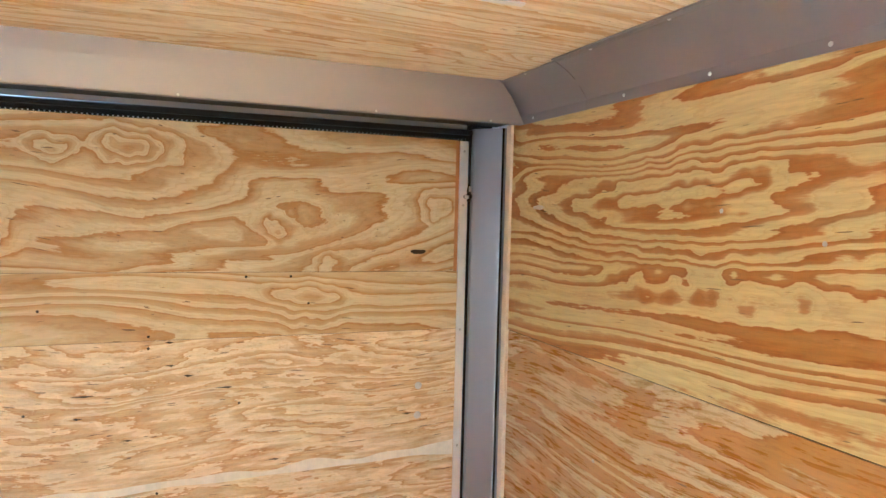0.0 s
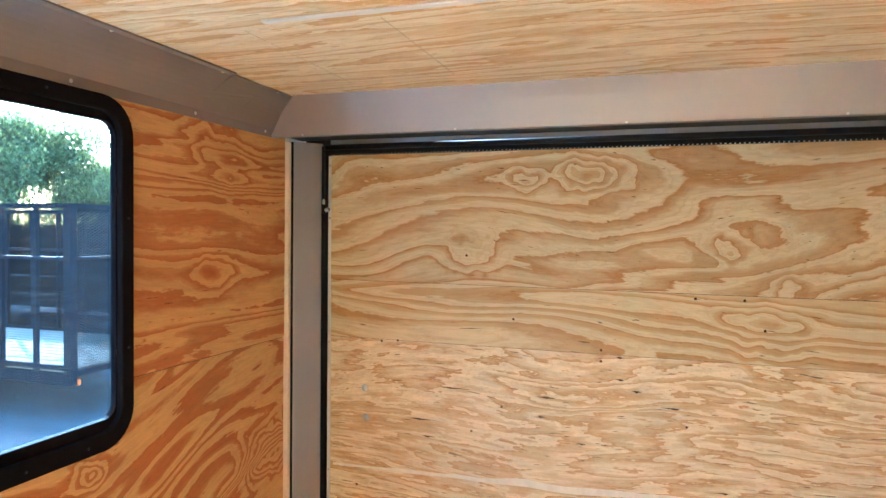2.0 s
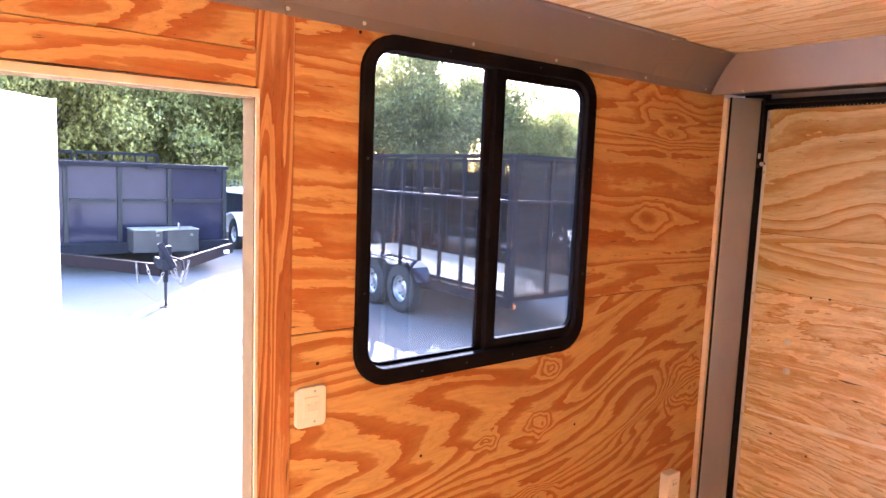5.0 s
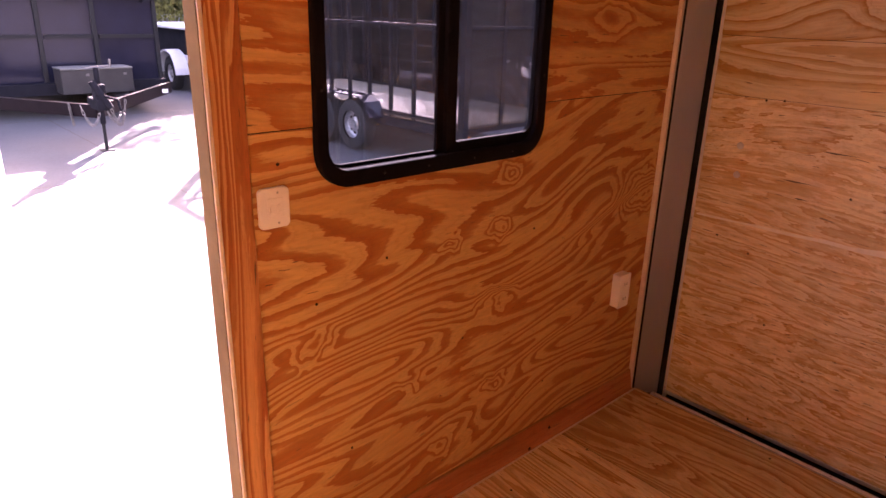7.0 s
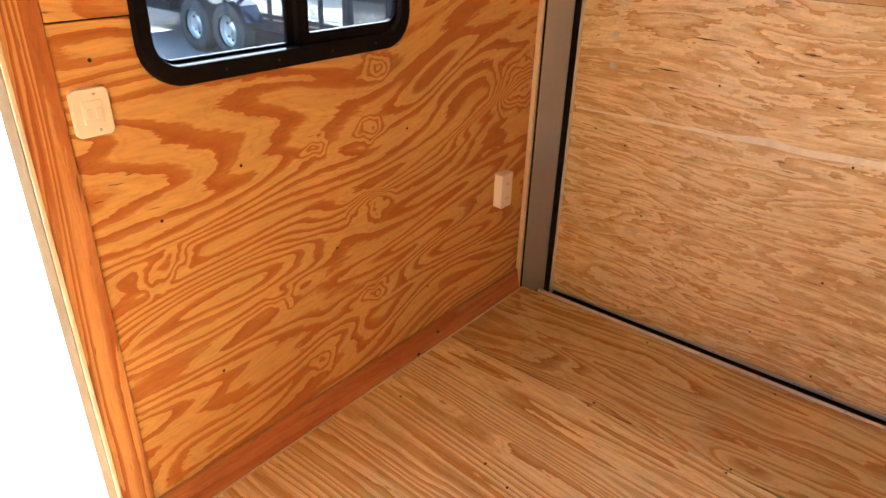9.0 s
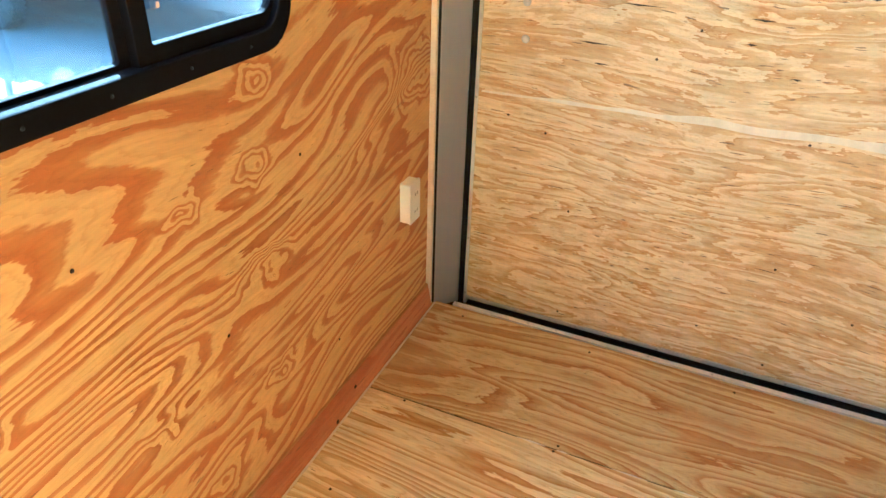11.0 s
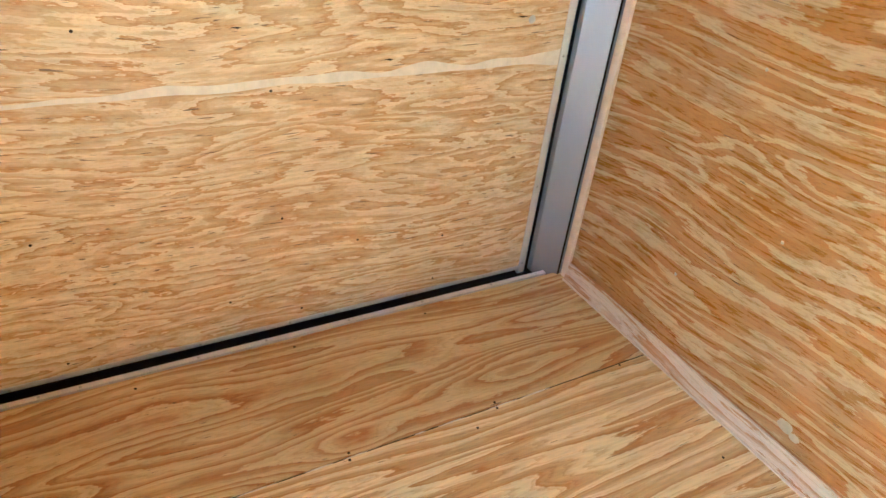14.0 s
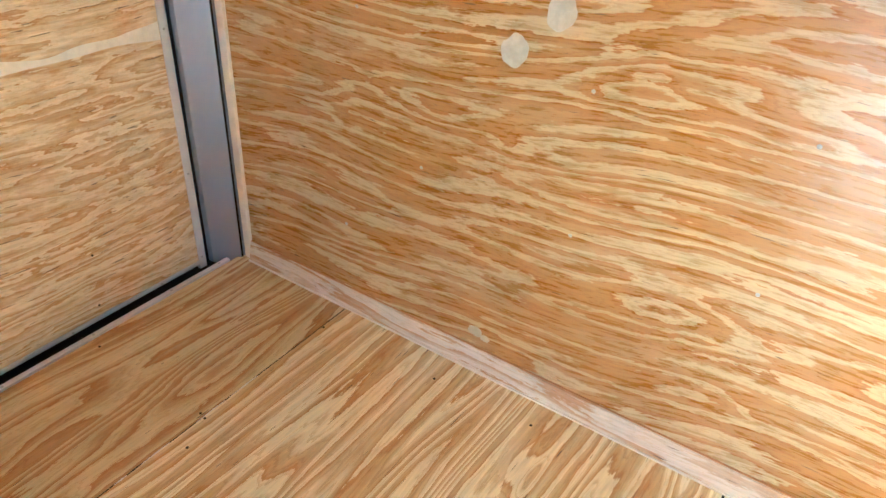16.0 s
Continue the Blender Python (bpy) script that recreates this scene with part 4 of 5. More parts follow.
so = thing("socket_box", "ivory surface-mounted electrical socket box on the wall", "socket")
part("box_body", plate(0.0005, 0.030, 1.668, 1.732, 0.432, 0.561, 0.005), PLASTIC, so)
part("cover_plate", plate(0.0302, 0.036, 1.666, 1.734, 0.430, 0.563, 0.006), PLASTIC, so)
for z in (0.468, 0.525):
    part("receptacle", plate(0.0362, 0.0385, 1.683, 1.717, z - 0.014, z + 0.014, 0.010), PLASTIC, so)
    bm = boxes((0.0386, 0.0390, 1.692, 1.6945, z - 0.005, z + 0.005), (0.0386, 0.0390, 1.7055, 1.708, z - 0.005, z + 0.005))
    part("slots", bm, HOLE, so)


# ---- open side door ----
HX, HY = -0.060, -0.503
leaf = thing("door_2", "white side door standing half open outside", "door", kind="structure", at=(HX, HY, 0))
leaf.rotation_euler = (0, 0, math.atan2(-(-0.61 - HX), (-0.072 - HY)))
part("door_panel", bevelled(boxes((-0.036, 0.0, 0.0, 0.684, 0.012, 1.715)), 0.003, 2), SKIN, leaf)
part("edge_trim", bevelled(boxes((-0.038, 0.002, 0.685, 0.692, 0.010, 1.717)), 0.001, 1), ALU, leaf, "aluminium edge trim")
for z in (0.30, 1.45):
    bm = bmesh.new()
    tube(bm, (0.004, -0.004, z - 0.04), (0.004, -0.004, z + 0.04), 0.006, 10)
    part("hinge", bm, ALU, leaf)
rows_of("screw", disc_head(0.004, 0.002), SCREW, leaf, [spot((0.0002, y, z), (1, 0, 0)) for y in (0.05, 0.64) for z in (0.10, 0.55, 1.05, 1.6)])

# ---- yard ----
GZ, LIFT = -0.5, 0.085          # the yard is laid out from its own level, LIFT above it in the world
ground = tagged(mesh_ob("ground", boxes((-260, 260, -260, 260, GZ - 0.3, GZ)), CONCRETE), "pale sunlit concrete yard", "ground", kind="structure")
ground.location.z = LIFT
bm = bmesh.new()
for y in (-2.4, 2.2, 6.8, 11.4):
    box(bm, -30, 12, y, y + 0.006, GZ, GZ + 0.002)
for x in (-15.8, -11.2, -6.6, -2.0):
    box(bm, x, x + 0.006, -14, 22, GZ + 0.0005, GZ + 0.0022)
tagged(mesh_ob("ground_joint", bm, BARK), "thin dark joints in the concrete", "joint", kind="structure").location.z = LIFT


def wheel(parent, x, y, z, r, side, w=0.19):
    """Tyre and rim with the face towards side along y."""
    bm = bmesh.new()
    prof = [(0.56, -0.5), (0.80, -0.5), (0.93, -0.44), (0.985, -0.34), (1.0, -0.15), (1.0, 0.15), (0.985, 0.34), (0.93, 0.44), (0.80, 0.5), (0.56, 0.5)]
    n = 40
    rings = [[bm.verts.new((x + r * p * math.cos(2 * math.pi * i / n), y + q * w, z + r * p * math.sin(2 * math.pi * i / n))) for p, q in prof] for i in range(n)]
    for i in range(n):
        a, b = rings[i], rings[(i + 1) % n]
        for k in range(len(prof) - 1):
            bm.faces.new((a[k], a[k + 1], b[k + 1], b[k]))
    for i in range(n):          # tread blocks
        a = 2 * math.pi * i / n
        m = Matrix.Translation((x, y, z)) @ Matrix.Rotation(-a, 4, "Y")
        for q in (-0.32, 0.0, 0.32):
            box(bm, r * 0.99, r * 1.012, (q - 0.12) * w, (q + 0.12) * w, -0.014, 0.014, m)
    bmesh.ops.recalc_face_normals(bm, faces=bm.faces)
    ty = part("tyre", bm, TYRE, parent, "black rubber tyre")
    bm = bmesh.new()
    ri = r * 0.57
    prof = [(1.0, 0.34), (0.93, 0.36), (0.86, 0.10), (0.72, 0.02), (0.42, 0.16), (0.30, 0.20), (0.28, 0.42), (0.0, 0.44)]
    rings = [[bm.verts.new((x + ri * p * math.cos(2 * math.pi * i / 24), y + side * w * q, z + ri * p * math.sin(2 * math.pi * i / 24))) for p, q in prof[:-1]] for i in range(24)]
    for i in range(24):
        a, b = rings[i], rings[(i + 1) % 24]
        for k in range(len(prof) - 2):
            bm.faces.new((a[k], a[k + 1], b[k + 1], b[k]))
    bm.faces.new([q[-1] for q in rings])
    bmesh.ops.recalc_face_normals(bm, faces=bm.faces)
    rim = part("rim", bm, ZINC, ty, "silver steel rim", smooth=False)
    hole = tube(bmesh.new(), (0, -0.006, 0), (0, 0.006, 0), ri * 0.1, 10)
    rows_of("rim_hole", hole, HOLE, ty, [Matrix.Translation((x + ri * 0.6 * math.cos(a), y + side * w * 0.105, z + ri * 0.6 * math.sin(a))) for a in [2 * math.pi * i / 8 for i in range(8)]])
    return ty


def expanded_mesh(name, parent, axis, d, u0, u1, v0, v1, step=0.060, wide=0.0155):
    """Diamond mesh of two sets of slanting, tilted flat strands clipped to a rectangle."""
    verts, faces = [], []
    h, k = v1 - v0, 2.0
    for sgn in (1, -1):
        c = u0 - h * k - 1
        while c < u1 + h * k + 1:
            lo_u, hi_u = c, c + sgn * k * h
            t0, t1 = sorted(((u0 - lo_u) / (hi_u - lo_u), (u1 - lo_u) / (hi_u - lo_u)))
            ts = [max(0.0, t0), min(1.0, t1)]
            if ts[1] - ts[0] > 0.002:
                n0 = len(verts)
                for t in ts:
                    u, v = lo_u + (hi_u - lo_u) * t, v0 + h * t
                    for q in (-0.5, 0.5):
                        dd, dv = -0.60 * q * wide, 0.80 * q * wide
                        verts.append((u, d + dd, v + dv) if axis == "y" else (d + dd, u, v + dv))
                faces.append((n0, n0 + 1, n0 + 3, n0 + 2))
            c += step
    me = bpy.data.meshes.new(name)
    me.from_pydata(verts, [], faces)
    me.materials.append(MESH)
    ob = new(name, me)
    ob.parent = parent
    return tagged(ob, "black expanded metal mesh", kind="stuff")


# ---- tandem-axle utility trailer with mesh sides ----
ut = thing("utility_trailer", "black tandem-axle utility trailer with high mesh sides and plank deck", "trailer", at=(-0.06, -0.065, LIFT))
UX0, UX1, UY0, UY1, UZ, UT = -9.8, -4.38, 5.19, 7.15, 0.04, 1.74
for k in range(13):
    y = UY0 + 0.02 + k * 0.149
    part("deck_board", bevelled(boxes((UX0, UX1 - 0.02, y, y + 0.130, UZ - 0.02, UZ + 0.02)), 0.004, 1), DECK, ut)
for y in (UY0 - 0.03, UY1 - 0.03):
    part("side_beam", boxes((UX0, UX1, y, y + 0.06, UZ - 0.14, UZ - 0.021)), FRAME_T, ut)
    for z, h in ((UT - 0.05, 0.05), (1.165, 0.035), (UZ + 0.01, 0.05)):
        part("rail", boxes((UX0, UX1, y + 0.005, y + 0.055, z, z + h)), FRAME_T, ut)
    x = UX1 - 0.45
    while x > UX0 - 0.1:
        part("side_post", boxes((x - 0.02, x + 0.02, y + 0.008, y + 0.052, UZ - 0.10, UT - 0.051)), FRAME_T, ut)
        x -= 0.47
    for x in (UX0, UX1):
        part("corner_post", boxes((x - 0.045, x + 0.045, y - 0.012, y + 0.072, UZ - 0.14, UT)), FRAME_T, ut)
    if y > UY0:
        expanded_mesh("side_mesh", ut, "y", y + 0.03, UX0 + 0.05, UX1 - 0.05, UZ + 0.06, UT - 0.05, 0.060, 0.0135)
for x, nm in ((UX1, "gate"), (UX0, "front_gate")):
    for z, h in ((UT - 0.05, 0.05), (1.165, 0.035), (UZ - 0.06, 0.06)):
        part(nm + "_rail", boxes((x - 0.02, x + 0.02, UY0 + 0.05, UY1 - 0.05, z, z + h)), FRAME_T, ut)
    for y in (UY0 + 0.64, UY0 + 1.28):
        part(nm + "_post", boxes((x - 0.018, x + 0.018, y - 0.03, y + 0.03, UZ, UT - 0.051)), FRAME_T, ut)
    expanded_mesh(nm + "_mesh", ut, "x", x, UY0 + 0.05, UY1 - 0.05, UZ, UT - 0.05)
for sy, y in ((-1, UY0 - 0.14), (1, UY1 + 0.14)):
    for x in (-6.38, -7.14):
        wheel(ut, x, y, GZ + 0.345, 0.345, sy)
    bm = bmesh.new()
    top = [(-7.63, 0.0), (-7.51, 0.19), (-7.36, 0.26), (-6.16, 0.26), (-6.01, 0.19), (-5.89, 0.0)]
    rim2 = [(a * 1.0, b - 0.018) for a, b in top[::-1]]
    prism(bm, top + rim2, "y", y - 0.13, y + 0.13)
    part("fender", bm, NAVY, ut, "bent black steel fender")
bm = boxes((-7.18, -7.10, UY0, UY1, -0.2, -0.12), (-6.42, -6.34, UY0, UY1, -0.2, -0.12))
part("axle", bm, FRAME_T, ut)
part("tail_light", bevelled(boxes((UX1 + 0.002, UX1 + 0.03, UY0 + 0.0, UY0 + 0.10, -0.11, -0.05)), 0.006, 2), AMBER, ut, "small red tail light")

# ---- dump trailer ----
dt = thing("dump_trailer", "black steel dump trailer with tool box and tongue", "trailer", at=(-0.05, -0.20, LIFT))
DX, DA, DB, DTOP, DBOT = -11.5, 1.22, 4.44, 1.44, -0.10
part("front_wall", boxes((DX - 0.05, DX, DA, DB, DBOT, DTOP)), NAVY, dt, "glossy black steel front wall")
part("side_wall", boxes((DX - 4.0, DX - 0.051, DA, DA + 0.05, DBOT, DTOP)), NAVY, dt)
part("side_wall", boxes((DX - 4.0, DX - 0.051, DB - 0.05, DB, DBOT, DTOP)), NAVY, dt)
part("bed", boxes((DX - 4.0, DX - 0.051, DA + 0.051, DB - 0.051, DBOT, DBOT + 0.06)), NAVY, dt)
for y in (DA + 0.03, 1.70, 2.545, 3.385, DB - 0.035):
    part("wall_rib", bevelled(boxes((DX + 0.001, DX + 0.05, y - 0.035, y + 0.035, DBOT, DTOP - 0.06)), 0.006, 1), BLACK_M, dt)
ys = [DA, 1.70, 2.545, 3.385, DB]
for a, b in zip(ys, ys[1:]):
    part("cross_rib", boxes((DX + 0.001, DX + 0.042, a + 0.066, b - 0.036, 0.76, 0.82)), BLACK_M, dt)
part("top_cap", bevelled(boxes((DX - 0.06, DX + 0.07, DA - 0.02, DB + 0.03, DTOP - 0.055, DTOP + 0.02)), 0.01, 2), FRAME_T, dt)
for y in (1.72, 3.05, 4.28):
    part("tarp_hook", boxes((DX + 0.071, DX + 0.10, y - 0.06, y + 0.06, DTOP - 0.09, DTOP - 0.02)), FRAME_T, dt)
APEX = Vector((-8.34, 2.42, 0.0))
for yb, nm in ((1.10, "tongue_beam"), (4.20, "tongue_beam")):
    a, b = Vector((-10.55, yb, -0.02)), APEX
    d = (b - a)
    ang = math.atan2(d.y, d.x)
    m = Matrix.Translation((a + b) / 2) @ Matrix.Rotation(ang, 4, "Z")
    L = d.length / 2
    bm = bmesh.new()
    box(bm, -L, L, -0.035, 0.035, -0.085, 0.085, m)
    part(nm, bm, MAROON, dt, "dark maroon channel beam")
part("bumper_beam", boxes((DX + 0.06, DX + 0.26, DA + 0.3, DB - 0.02, -0.12, 0.06)), FRAME_T, dt)
part("coupler", bevelled(boxes((-8.5, -8.04, 2.35, 2.49, 0.03, 0.17)), 0.02, 2), FRAME_T, dt)
jk = part("jack", tube(bmesh.new(), (-8.17, 2.42, GZ + 0.35), (-8.17, 2.42, 0.56), 0.034, 14), FRAME_T, dt, "upright tongue jack")
part("jack_leg", tube(bmesh.new(), (-8.17, 2.42, GZ + 0.012), (-8.17, 2.42, GZ + 0.36), 0.022, 12), BLACK_M, jk)
part("jack_foot", bevelled(boxes((-8.25, -8.09, 2.34, 2.50, GZ, GZ + 0.012)), 0.003, 1), BLACK_M, jk)
bm = tube(bmesh.new(), (-8.17, 2.42, 0.57), (-8.17, 2.60, 0.58), 0.010, 8)
tube(bm, (-8.17, 2.60, 0.575), (-8.17, 2.60, 0.66), 0.014, 8)
tube(bm, (-8.17, 2.30, 0.55), (-8.17, 2.43, 0.57), 0.012, 8)
part("jack_crank", bm, CHAIN, jk, "steel crank handle")
bm = bevelled(boxes((-8.25, -8.08, 2.35, 2.49, 0.10, 0.36)), 0.03, 2)
part("jack_bracket", bm, FRAME_T, dt)
bm = tube(bmesh.new(), (-8.10, 2.33, 0.40), (-8.04, 2.50, 0.06), 0.045, 12)
tube(bm, (-8.03, 2.44, 0.22), (-8.03, 2.60, 0.16), 0.016, 8)
tube(bm, (-8.03, 2.60, 0.16), (-8.03, 2.62, 0.02), 0.016, 8)
part("coupler_latch", bm, FRAME_T, dt, "black coupler latch")
for y0, y1, nm in ((2.62, 3.14, "tool_box"), (3.145, 3.72, "tool_box")):
    tb = part(nm, bevelled(boxes((-11.30, -10.85, y0, y1, -0.08, 0.30)), 0.008, 1), TOOL, dt, "dark grey steel tool box")
    part("box_lid", bevelled(boxes((-11.32, -10.83, y0 - 0.005, y1 + 0.005, 0.302, 0.33)), 0.006, 1), LID, tb, "grey sheet-metal lid")
    part("box_latch", bevelled(boxes((-10.848, -10.835, y1 - 0.15, y1 - 0.10, 0.20, 0.24)), 0.003, 1), CHAIN, tb)


def chain(p, q, sag, n):
    p, q = Vector(p), Vector(q)
    for i in range(n):
        t = (i + 0.5) / n
        c = p.lerp(q, t) - Vector((0, 0, sag * 4 * t * (1 - t)))
        d = (q - p) / n - Vector((0, 0, sag * 4 * (1 - 2 * t) / n))
        m = Matrix.Translation(c) @ d.to_track_quat("X", "Z").to_matrix().to_4x4() @ Matrix.Rotation(radians(90 * (i % 2)), 4, "X")
        bm = bmesh.new()
        pts = [(0.027 * math.cos(a) + (0.012 if math.cos(a) > 0 else -0.012), 0.018 * math.sin(a)) for a in [2 * math.pi * k / 10 for k in range(10)]]
        ring = [[bm.verts.new(m @ Vector((x * s, y * s, z))) for s, z in ((1.0, 0.006), (1.0, -0.006), (0.62, -0.006), (0.62, 0.006))] for x, y in pts]
        for k in range(10):
            a, b = ring[k], ring[(k + 1) % 10]
            for j in range(4):
                bm.faces.new((a[j], a[(j + 1) % 4], b[(j + 1) % 4], b[j]))
        bmesh.ops.recalc_face_normals(bm, faces=bm.faces)
        part("chain_link", bm, CHAIN, dt)


chain((-8.06, 2.50, 0.12), (-8.06, 2.70, 0.16), 0.30, 16)
chain((-8.05, 2.46, 0.02), (-8.05, 2.62, 0.00), 0.12, 8)
chain((-8.12, 2.16, 0.12), (-8.06, 2.36, 0.0), 0.20, 12)
chain((-8.66, 2.16, 0.07), (-8.64, 2.18, -0.20), 0.02, 8)
part("number_plate", bevelled(boxes((-9.90, -9.885, 3.84, 3.93, -0.02, 0.04)), 0.002, 1), WHITE_P, dt, "small blank white plate")
part("side_marker", bevelled(boxes((DX + 0.10, DX + 0.14, 1.86, 1.93, -0.20, -0.13)), 0.008, 2), AMBER, dt, "amber marker light")
for y in (DA - 0.16, DB + 0.10):
    for x in (-13.4, -14.3):
        wheel(dt, x, y, GZ + 0.37, 0.37, 1 if y > 3 else -1)

# rails of a rack trailer behind the dump trailer
rk = thing("rack_trailer", "dark slatted trailer rack standing behind the dump trailer", "trailer", at=(-0.06, -0.25, LIFT))
for a, b in ((0.6, 2.50), (2.56, 4.32)):
    for z in (0.60, 1.42, 1.62):
        part("rack_rail", boxes((-15.6, -15.55, a, b, z, z + 0.06)), FRAME_T, rk)
    k = a
    while k < b + 0.01:
        part("rack_post", boxes((-15.595, -15.555, k, k + 0.035, GZ, 1.66)), FRAME_T, rk)
        k += (b - a - 0.05) / 7

# white tandem trailer beside it
wt = thing("white_trailer", "white open trailer with fender and black wheel", "trailer", at=(-0.08, -0.25, LIFT))
part("bed", bevelled(boxes((-18.5, -13.2, 5.9, 7.6, 0.10, 0.26)), 0.02, 2), WHITE_P, wt)
part("bed_frame", boxes((-18.5, -13.25, 5.95, 7.55, -0.06, 0.099)), FRAME_T, wt)
part("ramp", boxes((-17.5, -13.4, 5.95, 7.4, 0.262, 0.80)), FRAME_T, wt)
part("tarp", bevelled(boxes((-17.6, -13.3, 5.85, 7.5, 0.802, 0.86)), 0.02, 2), WHITE_P, wt, "pale cover over the load")
bm = bmesh.new()
arc = [(-14.2 + 0.52 * math.cos(radians(a)), GZ + 0.36 + 0.52 * math.sin(radians(a))) for a in range(0, 181, 15)]
arc2 = [(-14.2 + 0.49 * math.cos(radians(a)), GZ + 0.36 + 0.49 * math.sin(radians(a))) for a in range(180, -1, -15)]
prism(bm, arc + arc2, "y", 5.58, 5.88)
part("fender", bm, WHITE_P, wt)
wheel(wt, -14.2, 5.74, GZ + 0.36, 0.36, -1)

# a second, plain flatbed far behind the mesh trailer
def flatbed(x0, x1, y0, z, label):
    fb = thing("flatbed_trailer", label, "trailer", "parked flatbed trailers", at=(-0.1, -0.1, LIFT))
    part("bed", boxes((x0, x1, y0, y0 + 2.1, z, z + 0.12)), FRAME_T, fb)
    for k in range(3):
        part("bright_rail", boxes((x0, x1 - 0.8 * k, y0 - 0.06, y0 - 0.01, z + 0.2 + 0.30 * k, z + 0.222 + 0.30 * k)), LID, fb)
    k = x0
    while k <= x1:
        part("stake", boxes((k, k + 0.06, y0 - 0.01, y0 + 0.05, z + 0.121, z + 1.37)), FRAME_T, fb)
        k += 1.2
    expanded_mesh("side_mesh", fb, "y", y0 + 0.02, x0, x1, z + 0.121, z + 1.36, 0.09, 0.034)
    for x in (x0 + 2.4, x0 + 3.3):
        wheel(fb, x, y0 - 0.12, GZ + 0.36, 0.36, -1)
    return fb


flatbed(-15.5, -8.8, 10.2, 0.12, "dark flatbed trailer with pale rails parked behind")
flatbed(-11.0, -5.0, 13.6, 0.25, "dark flatbed trailer with pale rails parked far behind")
flatbed(-14.6, -6.4, 8.5, 0.18, "dark flatbed trailer with mesh sides parked close behind")

# grey fence along the yard
fe = thing("fence", "grey corrugated fence along the yard", "fence", at=(-0.1, -0.4, LIFT))
for k in range(24):
    a = Vector((-24 + k * 0.02, -6 + k * 2.0, 0))
    bm = bmesh.new()
    n = 16
    top = [((a.x + 0.02 * (1 if i % 2 else -1)), a.y + 1.95 * i / n) for i in range(n + 1)]
    prism(bm, top + [(p[0] - 0.012, p[1]) for p in top[::-1]], "z", GZ, 0.95)
    part("fence_panel", bm, FENCE_M, fe)


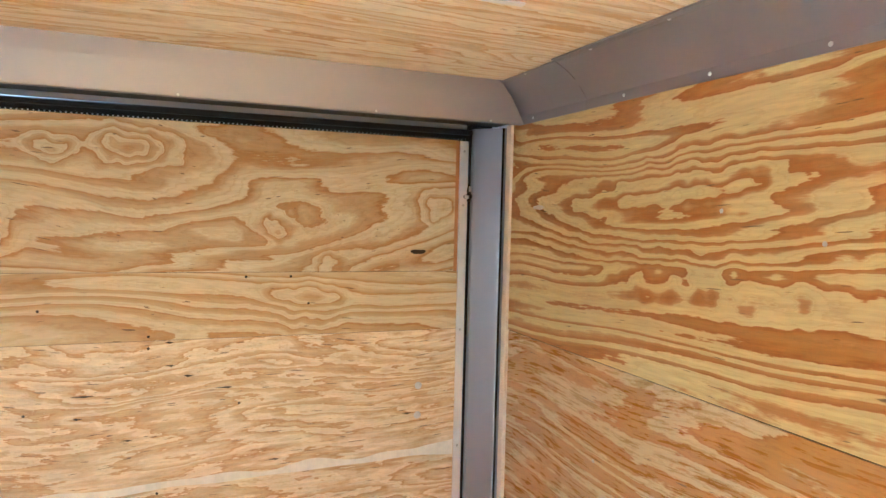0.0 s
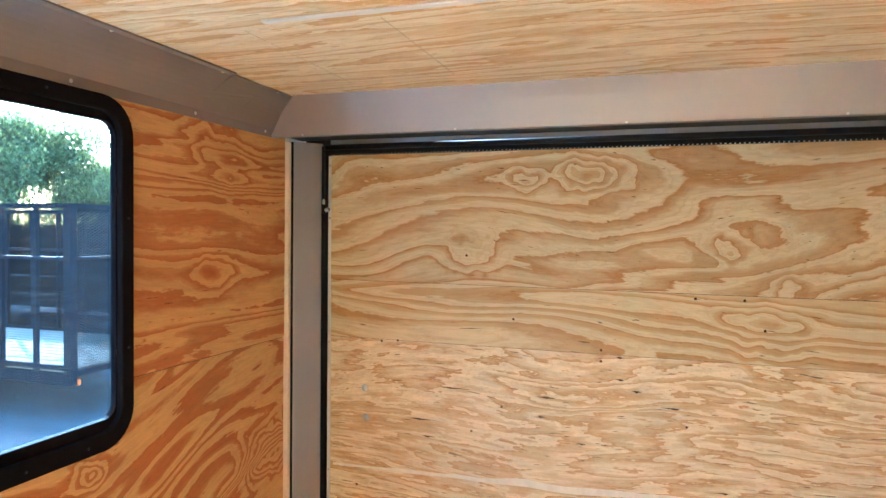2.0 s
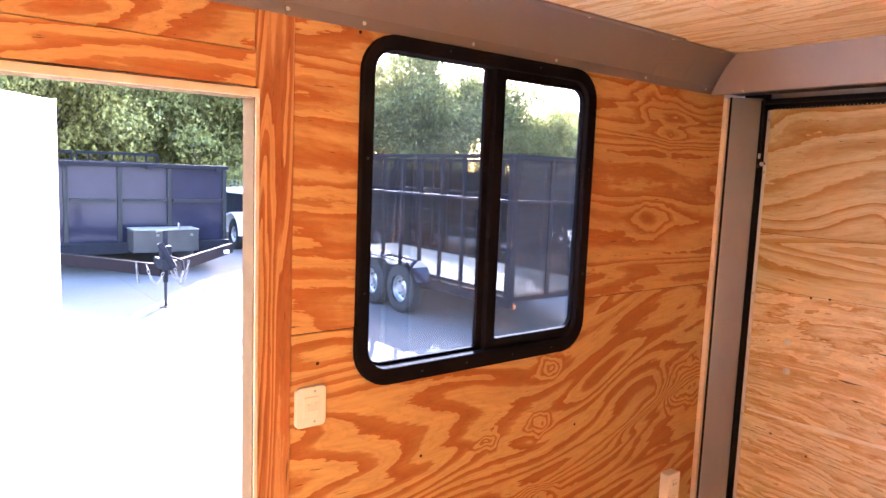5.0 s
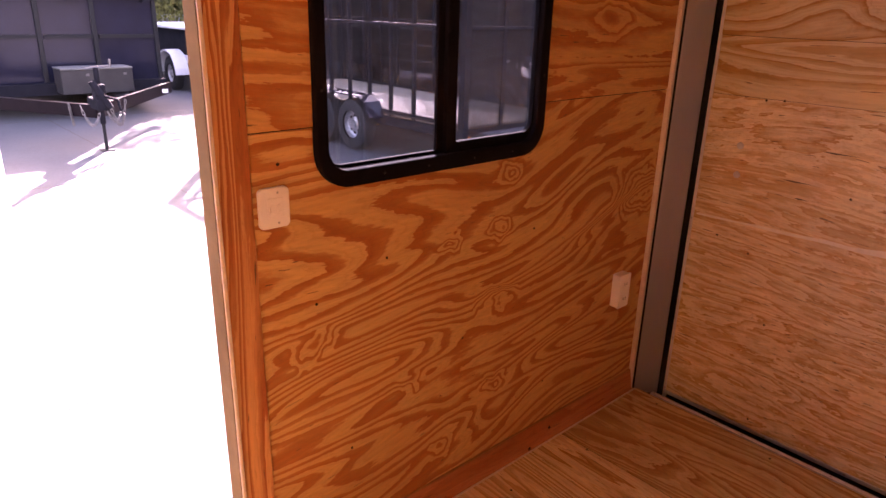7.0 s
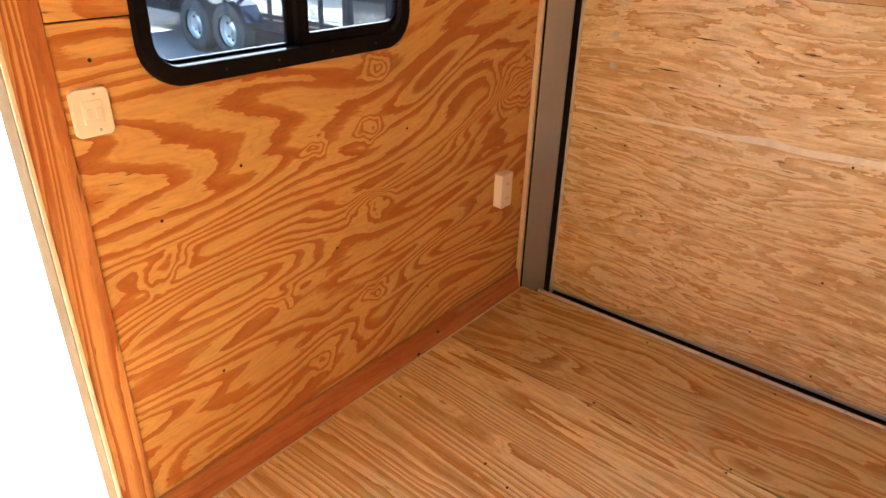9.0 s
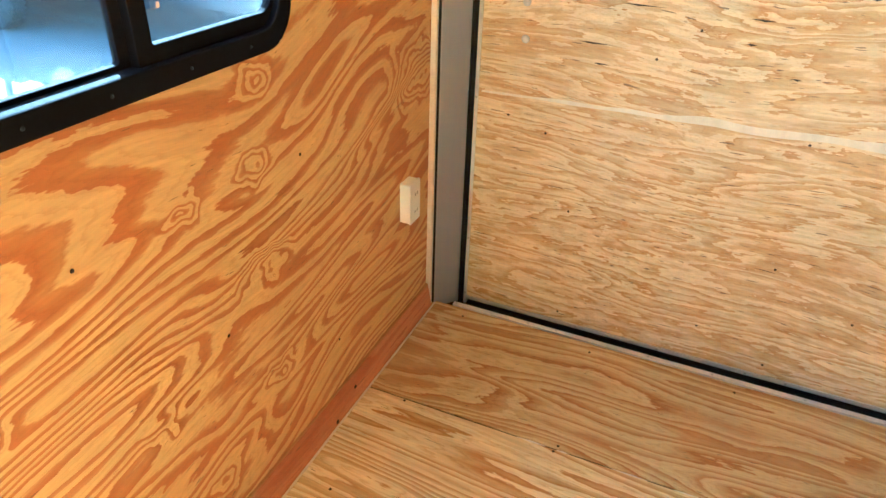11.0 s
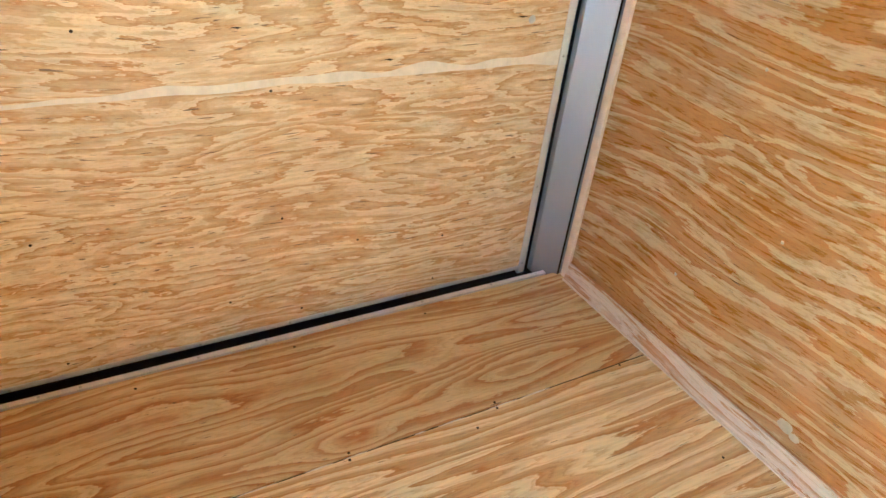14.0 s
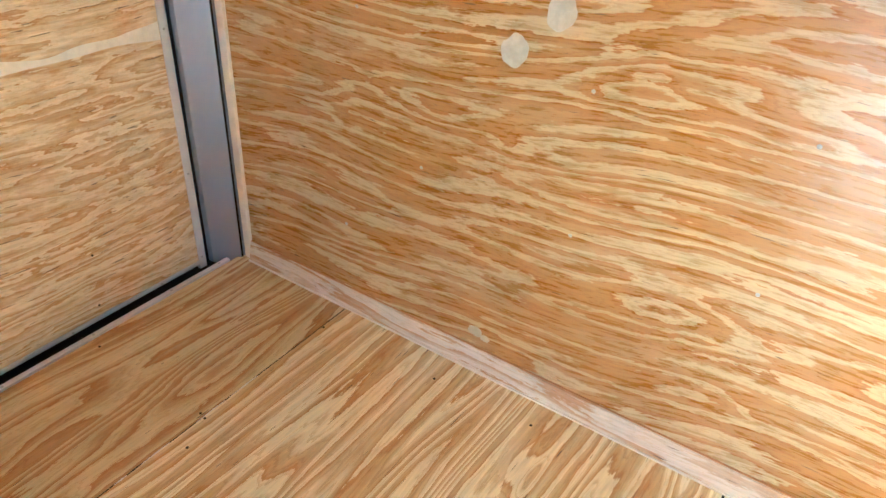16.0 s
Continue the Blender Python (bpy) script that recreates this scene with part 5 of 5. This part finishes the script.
# ---- trees ----
def tree(name, h, spread, leaves, mat, seed, label):
    rng = random.Random(seed)
    tr = thing(name, label, "tree", "trees behind the yard")
    bm = bmesh.new()
    tube(bm, (0, 0, 0), (0.1, 0.05, h * 0.45), 0.20, 10, 0.13)
    tips = []
    for i in range(9):
        a, z0 = rng.uniform(0, 6.28), h * rng.uniform(0.22, 0.45)
        e = Vector((math.cos(a) * spread * rng.uniform(0.4, 0.8), math.sin(a) * spread * rng.uniform(0.4, 0.8), h * rng.uniform(0.5, 0.92)))
        tube(bm, (0.05, 0.03, z0), e, 0.08, 6, 0.02)
        tips.append(e)
        for j in range(3):
            s = Vector((0.05, 0.03, z0)).lerp(e, rng.uniform(0.4, 0.9))
            e2 = s + Vector((rng.uniform(-1, 1), rng.uniform(-1, 1), rng.uniform(0.0, 0.8))) * spread * 0.35
            tube(bm, s, e2, 0.035, 5, 0.01)
            tips.append(e2)
    part("trunk", bm, BARK, tr)
    clumps = [(p + Vector((rng.gauss(0, 0.3), rng.gauss(0, 0.3), rng.gauss(0, 0.3))), spread * rng.uniform(0.16, 0.34)) for p in tips for _ in range(2)]
    clumps += [(Vector((rng.gauss(0, spread * 0.45), rng.gauss(0, spread * 0.45), h * rng.uniform(0.06, 0.62))), spread * rng.uniform(0.2, 0.32)) for _ in range(36)]
    verts, faces = [], []
    for i in range(leaves):
        c, r = clumps[rng.randrange(len(clumps))]
        d = Vector((rng.gauss(0, 1), rng.gauss(0, 1), rng.gauss(0, 0.8))).normalized() * r * rng.uniform(0.25, 1.1)
        q = Euler((rng.uniform(0, 6.28), rng.uniform(0, 6.28), rng.uniform(0, 6.28))).to_matrix()
        s = rng.uniform(0.045, 0.10)
        n0 = len(verts)
        for u, v, w in ((-1, 0, 0), (0, -0.55, 0.12), (1.1, 0, 0), (0, 0.55, 0.12)):
            verts.append(c + d + q @ Vector((u * s, v * s, w * s)))
        faces.append((n0, n0 + 1, n0 + 2, n0 + 3))
    me = bpy.data.meshes.new("crown")
    me.from_pydata(verts, [], faces)
    me.materials.append(mat)
    cr = new("crown", me)
    cr.parent = tr
    return tr


t1 = tree("tree", 8.2, 3.3, 52000, LEAF_Y, 3, "leafy tree with yellow-green crown behind the yard")
t2 = tree("tree", 9.4, 3.7, 56000, LEAF, 8, "tall leafy green tree behind the yard")
t1.matrix_basis, t2.matrix_basis = pose(-25, 3.0, GZ + LIFT), pose(-25.5, 8.0, GZ + LIFT)
spots = [(-26, -2.5, 0.9, 40, 0), (-24.0, 11.5, 0.95, 120, 1), (-24, 15.0, 0.9, 200, 0), (-22.5, 19.0, 0.95, 75, 1), (-21, 22.0, 0.72, 310, 0), (-19.5, 26.0, 0.72, 15, 1), (-17, 30, 0.8, 260, 0), (-13, 33, 0.9, 170, 1), (-9, 35, 0.9, 99, 0),
         (-29, 5.5, 0.95, 140, 1), (-29, 11, 0.9, 220, 0), (-28, 18, 0.85, 33, 1), (-26, 28, 0.8, 280, 0), (-29, -1, 1.0, 60, 1), (-32, 2, 1.05, 10, 0), (-32.5, 8, 1.05, 200, 1), (-32, 14, 1.0, 95, 0), (-31, 22, 0.95, 160, 1), (-31, -5, 1.0, 300, 0), (-27.5, 3.2, 0.8, 250, 1), (-27.5, 8.5, 0.75, 20, 0), (-26.5, 13.5, 0.8, 130, 1)]
for x, y, s, a, k in spots:
    src = (t1, t2)[k]
    o = copy_thing(src, pose(x, y, GZ + LIFT, 0, 0, a))
    o.scale = (s, s, s)
